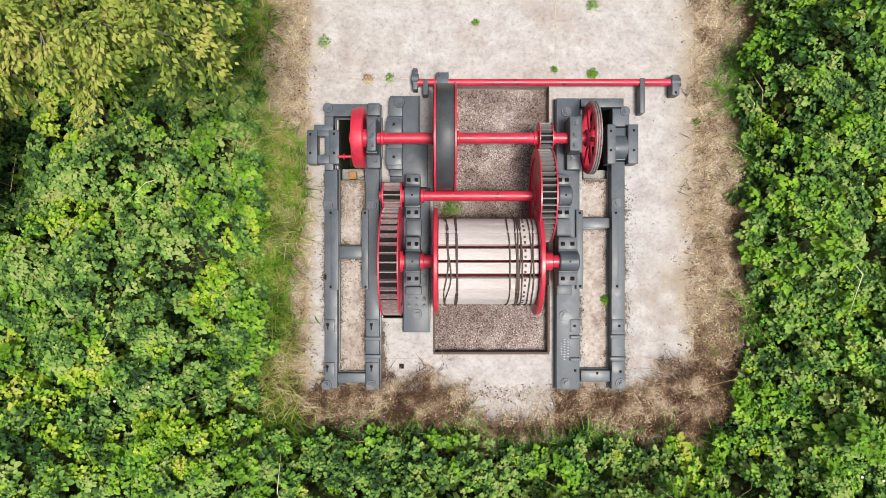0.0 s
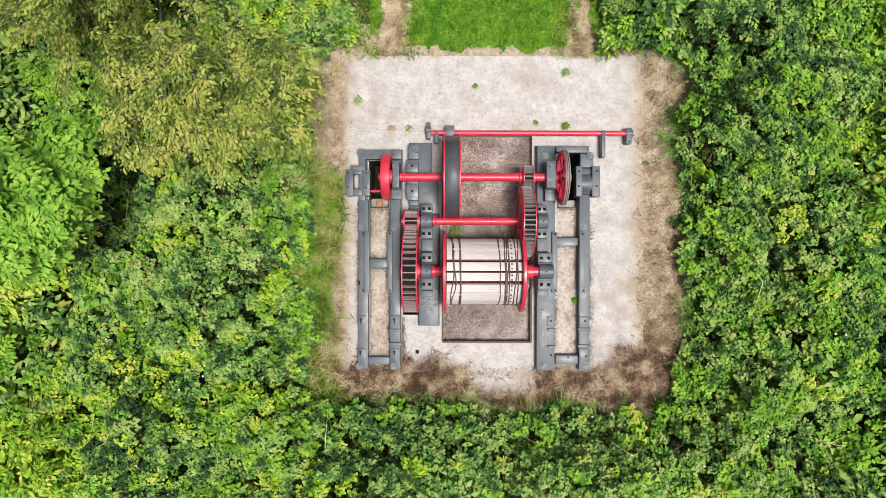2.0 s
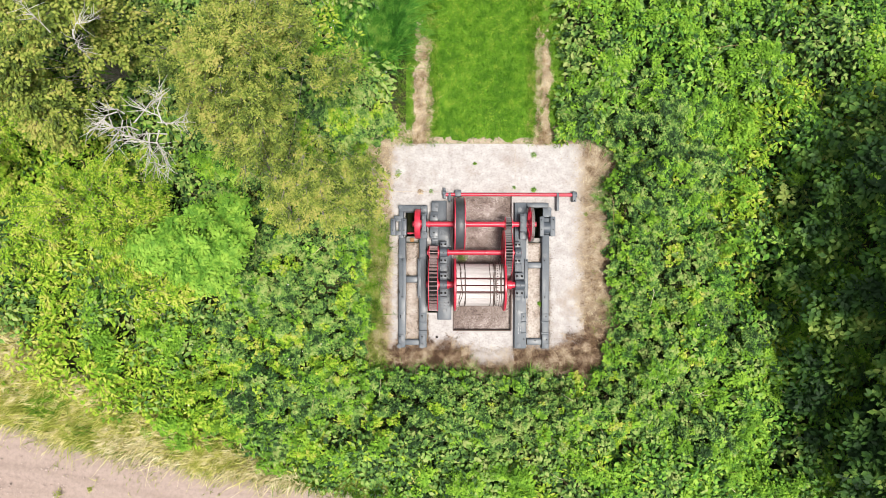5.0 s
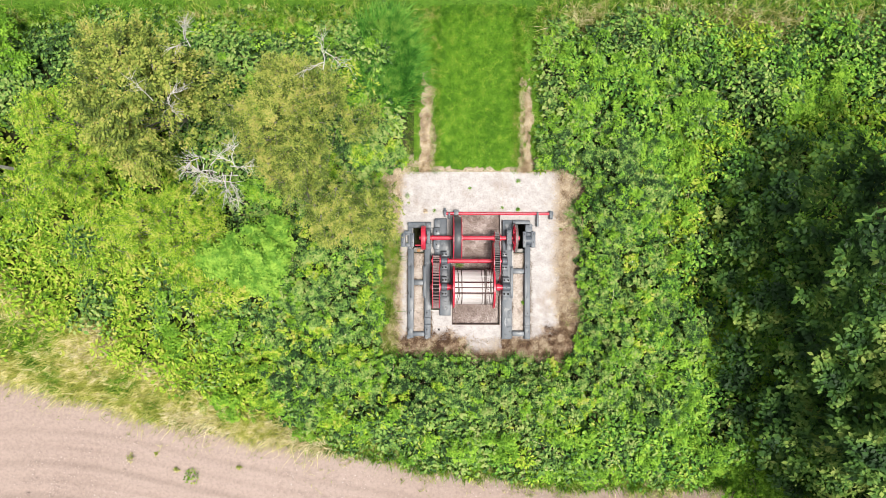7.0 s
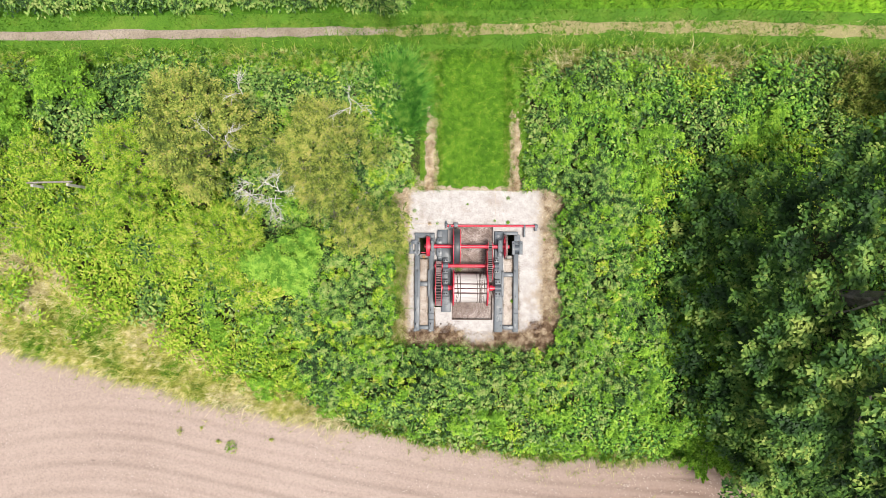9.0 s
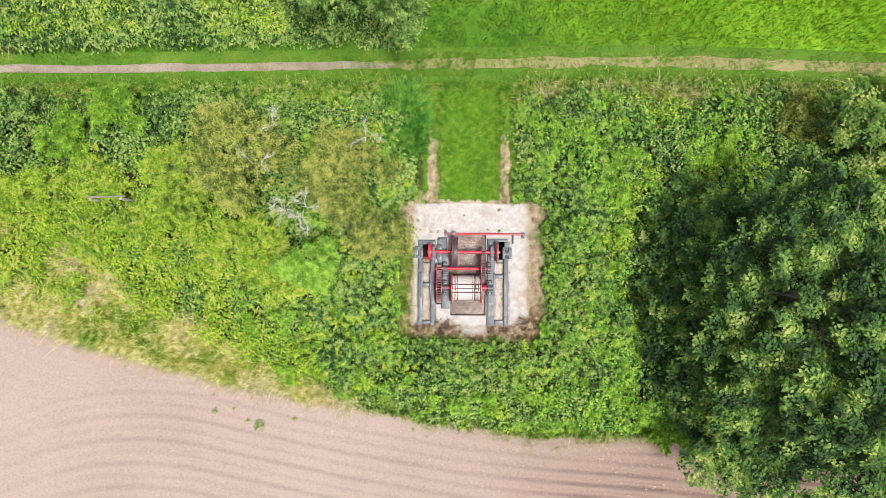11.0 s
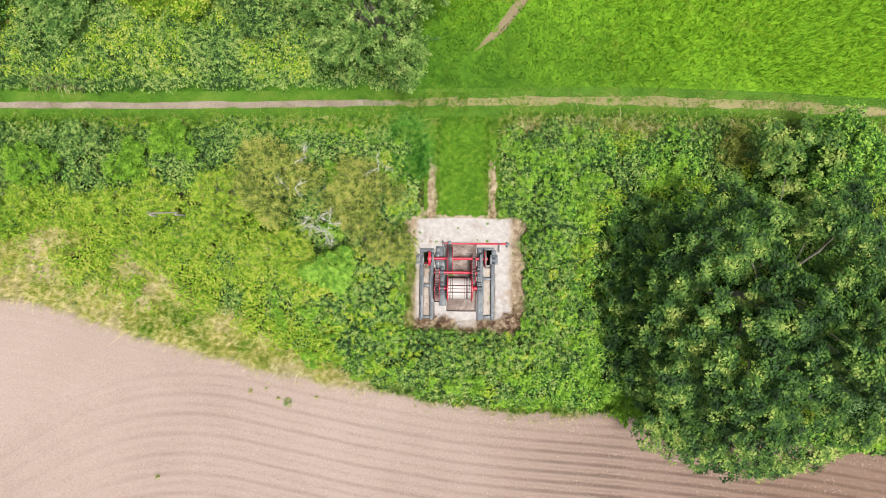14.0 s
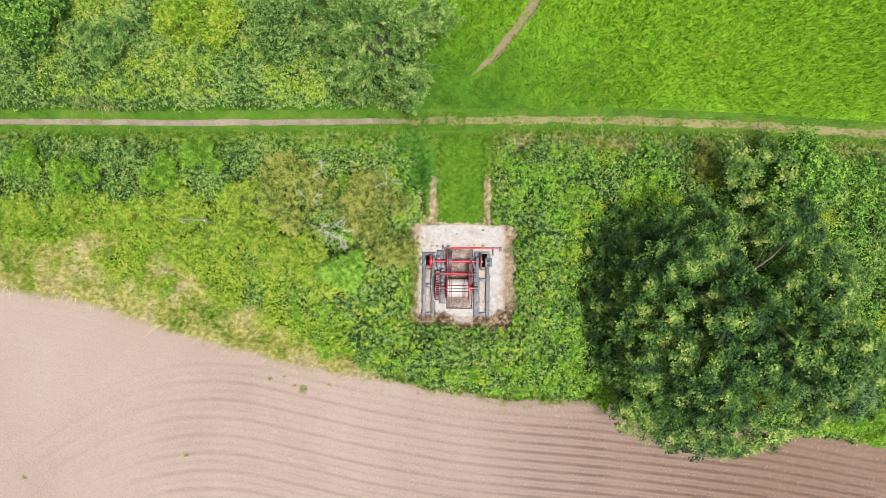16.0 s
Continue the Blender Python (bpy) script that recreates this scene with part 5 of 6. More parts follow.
tagged(plants("bramble_thicket", x, y, bank, 0.24, BRAMBLE, (3, 5, 6), 1, 0.55), "green bank of brambles and hedge shrubs north of the path", "brambles", kind="stuff")
x, y = scatter(3400, -32, -8, 12, 21, lambda x, y: (value_noise(x, y, 2.0, 95) > 0.55))
tagged(plants("yellowing_scrub", x, y, lambda x, y: bank(x, y) + 0.1, 0.24, BRAMBLE_Y, (3, 5, 6), 1, 0.5), "yellow-green shrubs on the bank", "scrub", kind="stuff")


def lean_away(n, amount):
    return rng.normal(0, amount, (n, 2))


# grass fringe beside the slab to the west
x, y = scatter(24000, -3.5, -1.7, -3.0, 4.6, lambda x, y: (x < -2.0 - 0.45 * smooth((y - 1.5) / 0.8) - 0.35 * value_noise(x, y, 0.5, 101)) & (clear_distance(x, y) < 0.35))
dry = value_noise(x, y, 0.6, 102) * 0.6 + 0.4 * rng.random(len(x)) + 0.2 * smooth((-0.2 - y) / 1.2) > 0.58
for q, mt, nm, lb in ((~dry, GRASS, "tall_grass", "long green grass leaning beside the slab"), (dry, DRYGRASS, "dry_grass", "yellowing long grass beside the slab")):
    n = int(q.sum())
    tagged(blades(nm, x[q], y[q], 0 * x[q] - 0.03, rng.uniform(0.12, 0.45, n), lean_away(n, 0.65) + np.array([-0.1, -0.1]), rng.uniform(0.01, 0.02, n), mt), lb, "grass", kind="stuff")
# dry grass margin to the east and round the slab
ring = lambda x, y: (clear_distance(x, y) < 0.25) & ((x > 3.62 + 0.9 * (value_noise(x, y, 0.5, 104) * 0.6 + 0.4 * value_noise(x, y, 0.12, 107) - 0.35) * rng.random(len(x)) ** 0.5) | (x < -1.95) | (y < -2.05) | (y > 3.95))
x, y = scatter(95000, -3.1, 4.6, -3.3, 4.3, lambda x, y: ring(x, y) & (y > -2.2) & ~((x > -0.9) & (x < 2.3) & (y > 3.9)))
n = len(x)
tagged(blades("dry_grass", x, y, 0 * x - 0.03, rng.uniform(0.05, 0.2, n), lean_away(n, 0.8), rng.uniform(0.003, 0.007, n), STRAW), "flattened straw-coloured dry grass margin", "dry grass", kind="stuff")
x, y = scatter(4000, 3.6, 4.7, -2.3, 4.3, lambda x, y: (clear_distance(x, y) < 0.3) & (value_noise(x, y, 0.25, 191) > 0.45))
n = len(x)
tagged(blades("plant_litter", x, y, 0 * x - 0.02, rng.uniform(0.06, 0.2, n), lean_away(n, 0.9), rng.uniform(0.006, 0.014, n), BROWNLITTER), "brown dead leaves strewn over dry grass", "plant litter", kind="stuff")
x, y = scatter(66000, -3.0, 4.6, -3.5, -1.6, lambda x, y: (clear_distance(x, y) < 0.35) & (y < -2.0 - 0.55 * ((x > 0.35) & (x < 1.62)) + 0.9 * (value_noise(x, y, 0.3, 105) * 0.6 + value_noise(x, y, 0.08, 106) * 0.4 - 0.42) + 0.8 * np.clip(x - 2.9, 0, 0.8)))
n = len(x)
tagged(blades("plant_litter", x, y, 0 * x - 0.03, rng.uniform(0.04, 0.2, n), lean_away(n, 0.85), rng.uniform(0.004, 0.012, n), BROWNLITTER), "brown dead stems and leaf litter at the slab's edge", "plant litter", kind="stuff")
inside = lambda x, y: ~((x > -1.85) & (x < 3.45) & (y > -1.95) & (y < 3.75)) & ~((x > -1.0) & (x < 2.35) & (y > 3.9))
soil = sheet("margin_soil", np.linspace(-3.4, 4.9, 110), np.linspace(-3.6, 4.6, 110), lambda x, y: -0.028 + 0.012 * value_noise(x, y, 0.4, 7), MARGIN, lambda x, y: inside(x, y) & (clear_distance(x, y) < 0.2))
tagged(soil, "bare dry soil strewn with litter round the slab", "soil", kind="structure")
edge_in = lambda x, y: np.minimum(np.minimum(3.72 - x, x + 2.05), y + 2.1)
# scraps of dead leaf and small stones over the margin and, thinly, over the slab
margin = lambda x, y: (clear_distance(x, y) < 0.15) & ~((x > -1.0) & (x < 2.3) & (y > 3.9)) & (rng.random(len(x)) < np.where(edge_in(x, y) > 0, 0.9 * np.exp(-np.maximum(edge_in(x, y), 0) / 0.16) + 0.006, 1)) & ~((y > -1.9) & (x > -1.6) & (x < 2.9))
for nm, mt, n0, lo, hi, lb in (("leaf_scraps", STRAW, 11000, 0.014, 0.036, "pale scraps of dead leaf strewn about"), ("dead_leaves", BROWNLITTER, 14000, 0.014, 0.04, "small brown dead leaves strewn about")):
    x, y = scatter(n0, -3.0, 4.6, -3.2, 4.2, margin)
    n = len(x)
    L = rng.uniform(lo, hi, n)
    tagged(leaves(nm, np.stack([x, y, np.where(edge_in(x, y) > 0, 0.012, 0.05 + 0.06 * rng.random(n))], 1), rng.normal(0, 0.35, (n, 3)) + np.array([0, 0, 1.0]), rng.normal(0, 1, (n, 3)), L, L * 0.6, mt), lb, "dead leaves", kind="stuff")
# lawn, verge and meadow blades
bare = lambda x, y: y < 4.0 + 0.2 * value_noise(x, y, 0.45, 231) + 0.12 * value_noise(x, y, 0.09, 232)
tagged(sheet("worn_strip", np.arange(-1.0, 2.4, 0.02), np.arange(3.985, 4.4, 0.02), lambda x, y: -0.012 + 0.01 * value_noise(x, y, 0.2, 9), MARGIN, bare), "bare worn strip of soil between slab and lawn", "soil", kind="structure")
x, y = scatter(42000, -0.95, 2.45, 4.02, 10.0, lambda x, y: ~bare(x, y) | (rng.random(len(x)) < 0.12))
n = len(x)
tagged(blades("lawn_grass", x, y, 0 * x - 0.02, rng.uniform(0.04, 0.1, n), lean_away(n, 0.6), rng.uniform(0.01, 0.02, n), LAWNBLADE), "short mown green grass", "grass", kind="stuff")
for s, x0, x1, y1 in ((1, -1.36, -0.8, 7.6), (2, 2.22, 2.72, 7.4)):
    worn = lambda x, y: value_noise(x, y, 0.5, 111 + s) * 0.6 + value_noise(x, y, 0.16, 113 + s) * 0.4 - 1.6 * np.maximum(0, np.abs(x - (x0 + x1) / 2) / (x1 - x0) - 0.3) - 0.12 * np.clip(y - 5.8, 0, 3) > 0.27
    x, y = scatter(15000, x0 - 0.15, x1 + 0.15, 3.95, y1, worn)
    n = len(x)
    tagged(blades("dry_grass", x, y, 0 * x - 0.02, rng.uniform(0.03, 0.12, n), lean_away(n, 0.8), rng.uniform(0.005, 0.01, n), STRAW), "worn straw-coloured strip along the lawn", "dry grass", kind="stuff")
    st = sheet("worn_strip", np.linspace(x0 - 0.1, x1 + 0.1, 24), np.linspace(3.95, y1, 90), lambda x, y: -0.015 + 0.01 * value_noise(x, y, 0.3, 9), LITTER, worn)
    tagged(st, "worn bare strip of soil beside the lawn", "soil", kind="structure")
    x, y = scatter(9000, x0 - 0.5, x1 + 0.4, 3.9, 9.9, lambda x, y: ~worn(x, y) & (np.abs(x - 0.7) > 1.3))
    n = len(x)
    tagged(blades("lawn_edge_grass", x, y, 0 * x - 0.02, rng.uniform(0.06, 0.22, n), lean_away(n, 0.5), rng.uniform(0.01, 0.02, n), GRASS), "longer green grass at the lawn's edge", "grass", kind="stuff")
x, y = scatter(60000, -31, 30, 8.4, 12.3, lambda x, y: (np.abs(y - track_line(x)) < 1.5) & ((np.abs(y - track_line(x)) > 0.1 + 0.16 * rng.random(len(x))) | (x > -5)) & (value_noise(x, y, 1.1, 120) > 0.2))
n = len(x)
tagged(blades("verge_grass", x, y, 0 * x - 0.03, rng.uniform(0.04, 0.14, n), lean_away(n, 0.5), rng.uniform(0.02, 0.035, n), VERGEBLADE), "mown grass along the footpath", "grass", kind="stuff")
x, y = scatter(9000, -6.5, 1.0, 10.2, 11.4, lambda x, y: rng.random(len(x)) < np.clip((x + 6.5) / 4, 0, 1) * (0.35 + 0.65 * (value_noise(x, y, 0.5, 195) > 0.45)))
n = len(x)
tagged(blades("verge_grass", x, y, 0 * x - 0.02, rng.uniform(0.04, 0.12, n), lean_away(n, 0.6), rng.uniform(0.02, 0.035, n), VERGEBLADE), "mown grass growing over the end of the footpath", "grass", kind="stuff")
x, y = scatter(13000, 1.0, 30, 9, 12, lambda x, y: (np.abs(y - track_line(x)) < 0.45) & (value_noise(x, y, 0.7, 122) > 0.45))
n = len(x)
tagged(blades("dry_grass", x, y, 0 * x - 0.02, rng.uniform(0.05, 0.16, n), lean_away(n, 0.7), rng.uniform(0.012, 0.022, n), DRYGRASS), "pale worn tufts along the track", "dry grass", kind="stuff")
x, y = scatter(62000, -6, 30, 11, 21, lambda x, y: (y > track_line(x) + 0.5 + 1.3 * rng.random(len(x))) & (x > -3.2 + 2.2 * value_noise(x, y, 0.9, 130)) & (np.abs(x - np.interp(y, [13, 15.12, 16.82, 18.89, 24], [0.8, 2.6, 4.06, 5.52, 9])) > 0.3))
n = len(x)
lush = 0.045 * x + 0.085 * y - 1.5 + value_noise(x, y, 3.5, 131) + 0.35 * (rng.random(n) - 0.5) > 0.5
for q, mt, lo, hi, lb in ((lush, MEADOWBLADE, 0.14, 0.45, "long bright green meadow grass"), (~lush, VERGEBLADE, 0.08, 0.25, "shorter deep green meadow grass near the path")):
    n = int(q.sum())
    tagged(blades("meadow_grass", x[q], y[q], 0 * x[q] - 0.03, rng.uniform(lo, hi, n), lean_away(n, 0.4), rng.uniform(0.03, 0.055, n), mt), lb, "grass", kind="stuff")
# ragged grass along the field and along the scrub's northern edge
x = rng.uniform(-31, 15, 32000)
d = rng.exponential(0.5, len(x))
y = field_edge(x) + d
keep = d < 2.2
x, y, n = x[keep], y[keep], int(keep.sum())
tagged(blades("field_margin_grass", x, y, 0 * x - 0.03, rng.uniform(0.15, 0.6, n), lean_away(n, 0.4) + np.array([0.0, -0.25]), rng.uniform(0.015, 0.03, n), GRASS), "ragged green grass along the edge of the tilled field", "grass", kind="stuff")
in_belt = lambda x, y: (y > field_edge(x) + 0.05) & (belt(x, y) < 1.15) & (x < -4)
thatch = sheet("thatch", np.arange(-34, -4, 0.16), np.arange(-6.5, 5.5, 0.16), lambda x, y: 0.0 + 0.03 * value_noise(x, y, 0.5, 156), THATCH, in_belt)
tagged(thatch, "matted dry grass at the field's edge", "dry grass", kind="structure")
x, y = scatter(300000, -33, -4, -6.5, 5.5, in_belt)
tuft_of = 0.6 * value_noise(x, y, 1.1, 151) + 0.4 * value_noise(x, y, 0.35, 152) + 0.22 * rng.random(len(x)) + 0.12 * np.clip(1 - (y - field_edge(x)) / 1.2, 0, 1)
for q, mt, nm, lb in ((tuft_of < 0.42, GRASS, "tall_grass", "tall green grass among the straw at the field's edge"), ((tuft_of >= 0.42) & (tuft_of < 0.76), SEEDGRASS, "dry_grass", "tall seeding straw-coloured grass at the field's edge"),
                      (tuft_of >= 0.76, PALE_STRAW, "dry_grass", "pale bleached straw lying at the field's edge")):
    n = int(q.sum())
    tagged(blades(nm, x[q], y[q], 0.08 + 0 * x[q], rng.uniform(0.3, 0.75, n), lean_away(n, 0.55) + np.array([-0.75, -0.2]), rng.uniform(0.014, 0.03, n), mt), lb, "dry grass" if mt is not GRASS else "grass", kind="stuff")
# grass and weeds straggling out over the tilled edge
x = rng.uniform(-31, 14, 26000)
y = field_edge(x) + 0.15 - rng.exponential(0.22, len(x))
q = value_noise(x, y, 0.6, 157) * 0.6 + value_noise(x, y, 0.2, 158) * 0.4 > 0.5
x, y, n = x[q], y[q], int(q.sum())
tagged(blades("straggling_grass", x, y, 0.12 + 0.1 * np.clip((field_edge(x) - y) / 0.4, 0, 1), rng.uniform(0.06, 0.2, n), lean_away(n, 0.8), rng.uniform(0.015, 0.03, n), DRYGRASS), "sparse dull grass straggling out over tilled soil", "grass", kind="stuff")
x = rng.uniform(-31, 30, 42000)
y = track_line(x) - 1.45 + rng.normal(0, 0.35, len(x))
keep = (x < -1.6) | (x > 2.9)
x, y, n = x[keep], y[keep], int(keep.sum())
tagged(blades("tall_grass", x, y, 0 * x - 0.03, rng.uniform(0.2, 0.55, n), lean_away(n, 0.65), rng.uniform(0.02, 0.035, n), GRASS), "tall green grass between scrub and path", "grass", kind="stuff")
x = rng.uniform(3.3, 30, 16000)
y = track_line(x) - 1.75 + rng.normal(0, 0.3, len(x))
k = value_noise(x, y, 0.9, 161) > 0.4
x, y, n = x[k], y[k], int(k.sum())
tagged(blades("dry_grass", x, y, 0 * x - 0.03, rng.uniform(0.4, 0.8, n), lean_away(n, 0.6), rng.uniform(0.015, 0.03, n), DRYGRASS), "tall seeding grass between brambles and track", "dry grass", kind="stuff")
# dead stalks heaped at the foot of the bank
x, y = scatter(5000, -25.5, -20.5, 11.2, 12.9, lambda x, y: ((x + 22.9) / 2.1) ** 2 + ((y - 12.0) / 0.6) ** 2 + 1.2 * (value_noise(x, y, 0.5, 221) - 0.5) < 1)
n = len(x)
tagged(blades("dead_stalks", x, y, 0.1 + 0 * x, rng.uniform(0.2, 0.5, n), lean_away(n, 0.9), rng.uniform(0.015, 0.03, n), STRAW), "bleached dead stalks heaped beside the path", "stalks", kind="stuff")
# reeds in the corner between the hawthorn and the lawn
x, y = scatter(15000, -3.6, -1.3, 5.8, 9.5, lambda x, y: ((x + 2.6) / 0.95) ** 2 + ((y - 7.7) / 1.7) ** 2 + 0.5 * (value_noise(x, y, 0.4, 171) - 0.5) < 1)
n = len(x)
tagged(blades("reed_clump", x, y, 0 * x - 0.03, rng.uniform(0.7, 1.35, n), lean_away(n, 0.45) + np.array([0.15, 0.3]), rng.uniform(0.014, 0.028, n), REED), "tall deep green reeds beside the lawn", "reeds", kind="stuff")
# green grass fanning out at the foot of the brambles
x, y = scatter(60000, -3.2, 5.0, -3.4, 4.4, lambda x, y: (np.abs(clear_distance(x, y) - 0.05) < 0.2) & ((x > 3.4) | (y < -2.2)) & (value_noise(x, y, 0.4, 185) > 0.42))
n = len(x)
tagged(blades("edge_grass", x, y, 0 * x - 0.02, rng.uniform(0.12, 0.42, n), lean_away(n, 0.45) + np.stack([np.where(x > 3.4, -0.3, 0), np.where(x > 3.4, 0, 0.3)], 1), rng.uniform(0.008, 0.016, n), REED), "green grass fanning out from under the brambles", "grass", kind="stuff")
# green weeds creeping over the dry margin
x, y = scatter(26000, -3.0, 4.6, -2.9, 4.3, lambda x, y: ((x > 3.5) | (x < -1.9) | (y < -2.1)) & (value_noise(x, y, 0.28, 181) * 0.7 + 0.3 * value_noise(x, y, 0.09, 182) + 0.5 * np.clip(clear_distance(x, y) + 0.25, -0.5, 0.25) > 0.66))
n = len(x)
tagged(blades("creeping_weeds", x, y, 0 * x - 0.02, rng.uniform(0.05, 0.16, n), lean_away(n, 0.7), rng.uniform(0.008, 0.018, n), GRASS), "green weeds creeping over the dry margin", "weed", kind="stuff")


# ---- trees ----
def tree(name, label, base, height, crown, clumps, per, size, material, seed, trunk=0.2, clump_r=(0.6, 1.2), flat=0.7, wide=0.6, dead=(), lobes=(), fork=None, style="clump", boughs=None):
    """A tapered trunk, limbs that reach to the clumps, and a crown of many leaves with an uneven outline and gaps.
    crown: (x, y) offset of its middle, radius along x, radius along y, height of its underside."""
    r = np.random.default_rng(seed)
    t = thing(name, label, "tree", (base[0], base[1], -0.04))
    ox, oy, rx, ry, low = crown
    c = []
    while len(c) < (boughs[0] if boughs else clumps):
        u = r.normal(0, 1, 3)
        u /= np.linalg.norm(u)
        if u[2] < -0.35:
            continue
        a = math.atan2(u[1], u[0])
        ragged = 0.8 + 0.14 * math.sin(3 * a + seed) + 0.12 * math.sin(5 * a + 2 * seed) + 0.08 * math.sin(9 * a)
        k = ragged * r.uniform(0.55, 1.0) ** 0.6
        mid = (height + low) / 2
        c.append((ox + rx * k * u[0], oy + ry * k * u[1], max(0.8, mid + (height - mid) * k * u[2])))
    if boughs:
        # each bough carries its own dome of small clumps, with dark valleys between the domes
        heads, c = c, []
        for h in heads:
            R = r.uniform(boughs[2], boughs[3])
            for k in range(boughs[1]):
                u = r.normal(0, 1, 3)
                u /= np.linalg.norm(u)
                u[2] = abs(u[2]) if r.random() < 0.85 else u[2]
                q = R * r.uniform(0.75, 1.05)
                c.append((ox + (h[0] - ox) * 0.86 + u[0] * q, oy + (h[1] - oy) * 0.86 + u[1] * q, max(0.7, h[2] * 0.9 + u[2] * q * 0.75)))
    c += [tuple(l) for l in lobes]
    c = np.array(c)
    cr = r.uniform(*clump_r, len(c))
    bm = bmesh.new()
    bend = Vector((0.03, 0.02, 0.4 * low)) if fork is None else Vector(fork) * 0.42
    fork = Vector((ox * 0.25, oy * 0.25, max(0.5, low * 0.7))) if fork is None else Vector(fork)
    tube(bm, [Vector((0, 0, 0)), bend, fork, Vector((ox * 0.6, oy * 0.6, height * 0.62))], [trunk * 1.25, trunk, trunk * 0.85, trunk * 0.3], 10)
    part("trunk", bm, BARK, t, smooth=60)
    for k in range(0, len(c) - len(lobes), max(1, len(c) // 36)):
        e = Vector(c[k])
        m = fork.lerp(e, 0.5) + Vector((0, 0, 0.12 * (e - fork).length)) + Vector(r.normal(0, 0.2, 3))
        q = fork.lerp(m, 0.5) + Vector(r.normal(0, 0.1, 3))
        w = trunk * r.uniform(0.16, 0.32)
        part("limb", tube(bmesh.new(), [fork, q, m, m.lerp(e, 0.55) + Vector(r.normal(0, 0.08, 3)), e], [w, w * 0.8, w * 0.55, w * 0.35, w * 0.12], 6), BARK, t, smooth=60)
    n = len(c) * per
    which = np.repeat(np.arange(len(c)), per)
    u = r.normal(0, 1, (n, 3))
    u /= np.linalg.norm(u, axis=1, keepdims=True)
    if style == "shoot":
        # leaves crowded along shoots that point outwards
        core = np.array([ox, oy, low + 0.25 * (height - low)])
        d = unit(unit(c - core) + r.normal(0, 0.45, c.shape) + np.array([0, 0, 0.15]))
        along = r.random(n) ** 0.8
        side = 0.16 * (1.15 - along)
        p = c[which] + d[which] * (cr[which] * 2.2 * (along - 0.45))[:, None] + u * (side * r.random(n) ** 0.5)[:, None]
        nr = np.array([0, 0, 0.8]) + u * 0.5 + r.normal(0, 0.4, (n, 3))
        way = d[which] + u * 0.9
    elif style == "spray":
        # each clump is a fan of thin twigs, leafy to the tip, that droop a little
        core = np.array([ox, oy, low + 0.2 * (height - low)])
        d = unit(unit(c - core) + r.normal(0, 0.25, c.shape))
        m = 5
        td = unit(np.repeat(d, m, 0) + r.normal(0, 0.5, (len(c) * m, 3)) + np.array([0, 0, 0.1]))
        tl = np.repeat(cr, m) * r.uniform(0.9, 1.6, len(c) * m)
        t0 = np.repeat(c - d * (0.7 * cr)[:, None], m, 0)
        droop = lambda k, a: t0[k] + td[k] * (tl[k] * a)[:, None] + np.array([0, 0, -0.22]) * (tl[k] * a * a)[:, None]
        w = r.integers(0, len(t0), n)
        p = droop(w, r.uniform(0.12, 1.0, n) ** 0.8) + u * (0.06 * r.random(n) ** 0.5 * np.clip(size / 0.05, 0.8, 2))[:, None]
        nr = np.array([0, 0, 0.9]) + u * 0.45
        way = td[w] + u * 0.9
        tk, three = np.arange(len(t0)), []
        for a in (0.0, 0.5, 0.92):
            q = droop(tk, 0 * tl + a)
            s2 = np.cross(td, np.array([0, 0, 1.0])) * (0.007 * (1.1 - a))
            three.append(np.stack([q - s2, q + s2, q + np.array([0, 0, 0.012 * (1.1 - a)])], 1))
        co = np.concatenate(three, 1).reshape(-1, 3)
        strips = np.array([[3 * j + b, 3 * j + (b + 1) % 3, 3 * j + 3 + (b + 1) % 3, 3 * j + 3 + b] for j in (0, 1) for b in range(3)])
        tagged(array_mesh("brushwood", co, (tk[:, None, None] * 9 + strips).reshape(-1, 4), BARK), kind="stuff").parent = t
    elif style == "rosette":
        # tufts of twelve leaves spread like the fingers of a star over each clump
        m = max(1, per // 12)
        hub = r.normal(0, 1, (len(c) * m, 3))
        hub /= np.linalg.norm(hub, axis=1, keepdims=True)
        hub[:, 2] = np.where(hub[:, 2] < -0.2, -hub[:, 2], hub[:, 2])
        cw = np.repeat(np.arange(len(c)), m)
        at = c[cw] + hub * (cr[cw] * r.uniform(0.55, 1.08, len(cw)))[:, None] * np.array([1, 1, flat])
        tilt = unit(hub * 0.6 + np.array([0, 0, 0.8]) + r.normal(0, 0.25, hub.shape))
        n = len(at) * 12
        u = unit(r.normal(0, 1, (n, 3)))
        nr = np.repeat(tilt, 12, 0) + u * 0.3
        p = np.repeat(at, 12, 0) + u * np.array([1, 1, 0.5]) * (size * 1.15 * r.random(n) ** 0.7)[:, None]
        way = u
    else:
        u[:, 2] = np.where(u[:, 2] < -0.3, -u[:, 2], u[:, 2])
        rad = cr[which] * r.uniform(0.35, 1.05, n) ** 0.5 * (0.75 + 0.35 * r.random(len(c) * 7)[which * 7 + (np.arctan2(u[:, 1], u[:, 0]) + 3.2).astype(int) % 7])
        p = c[which] + u * rad[:, None] * np.array([1, 1, flat])
        nr = u * 0.55 + np.array([0, 0, 0.75]) + r.normal(0, 0.45, (n, 3))
        way = r.normal(0, 1, (n, 3)) + u * 0.6
    L = size * r.uniform(0.6, 1.4, n)
    ob = leaves("crown", p, nr, way, L, L * wide, material)
    ob.parent = t
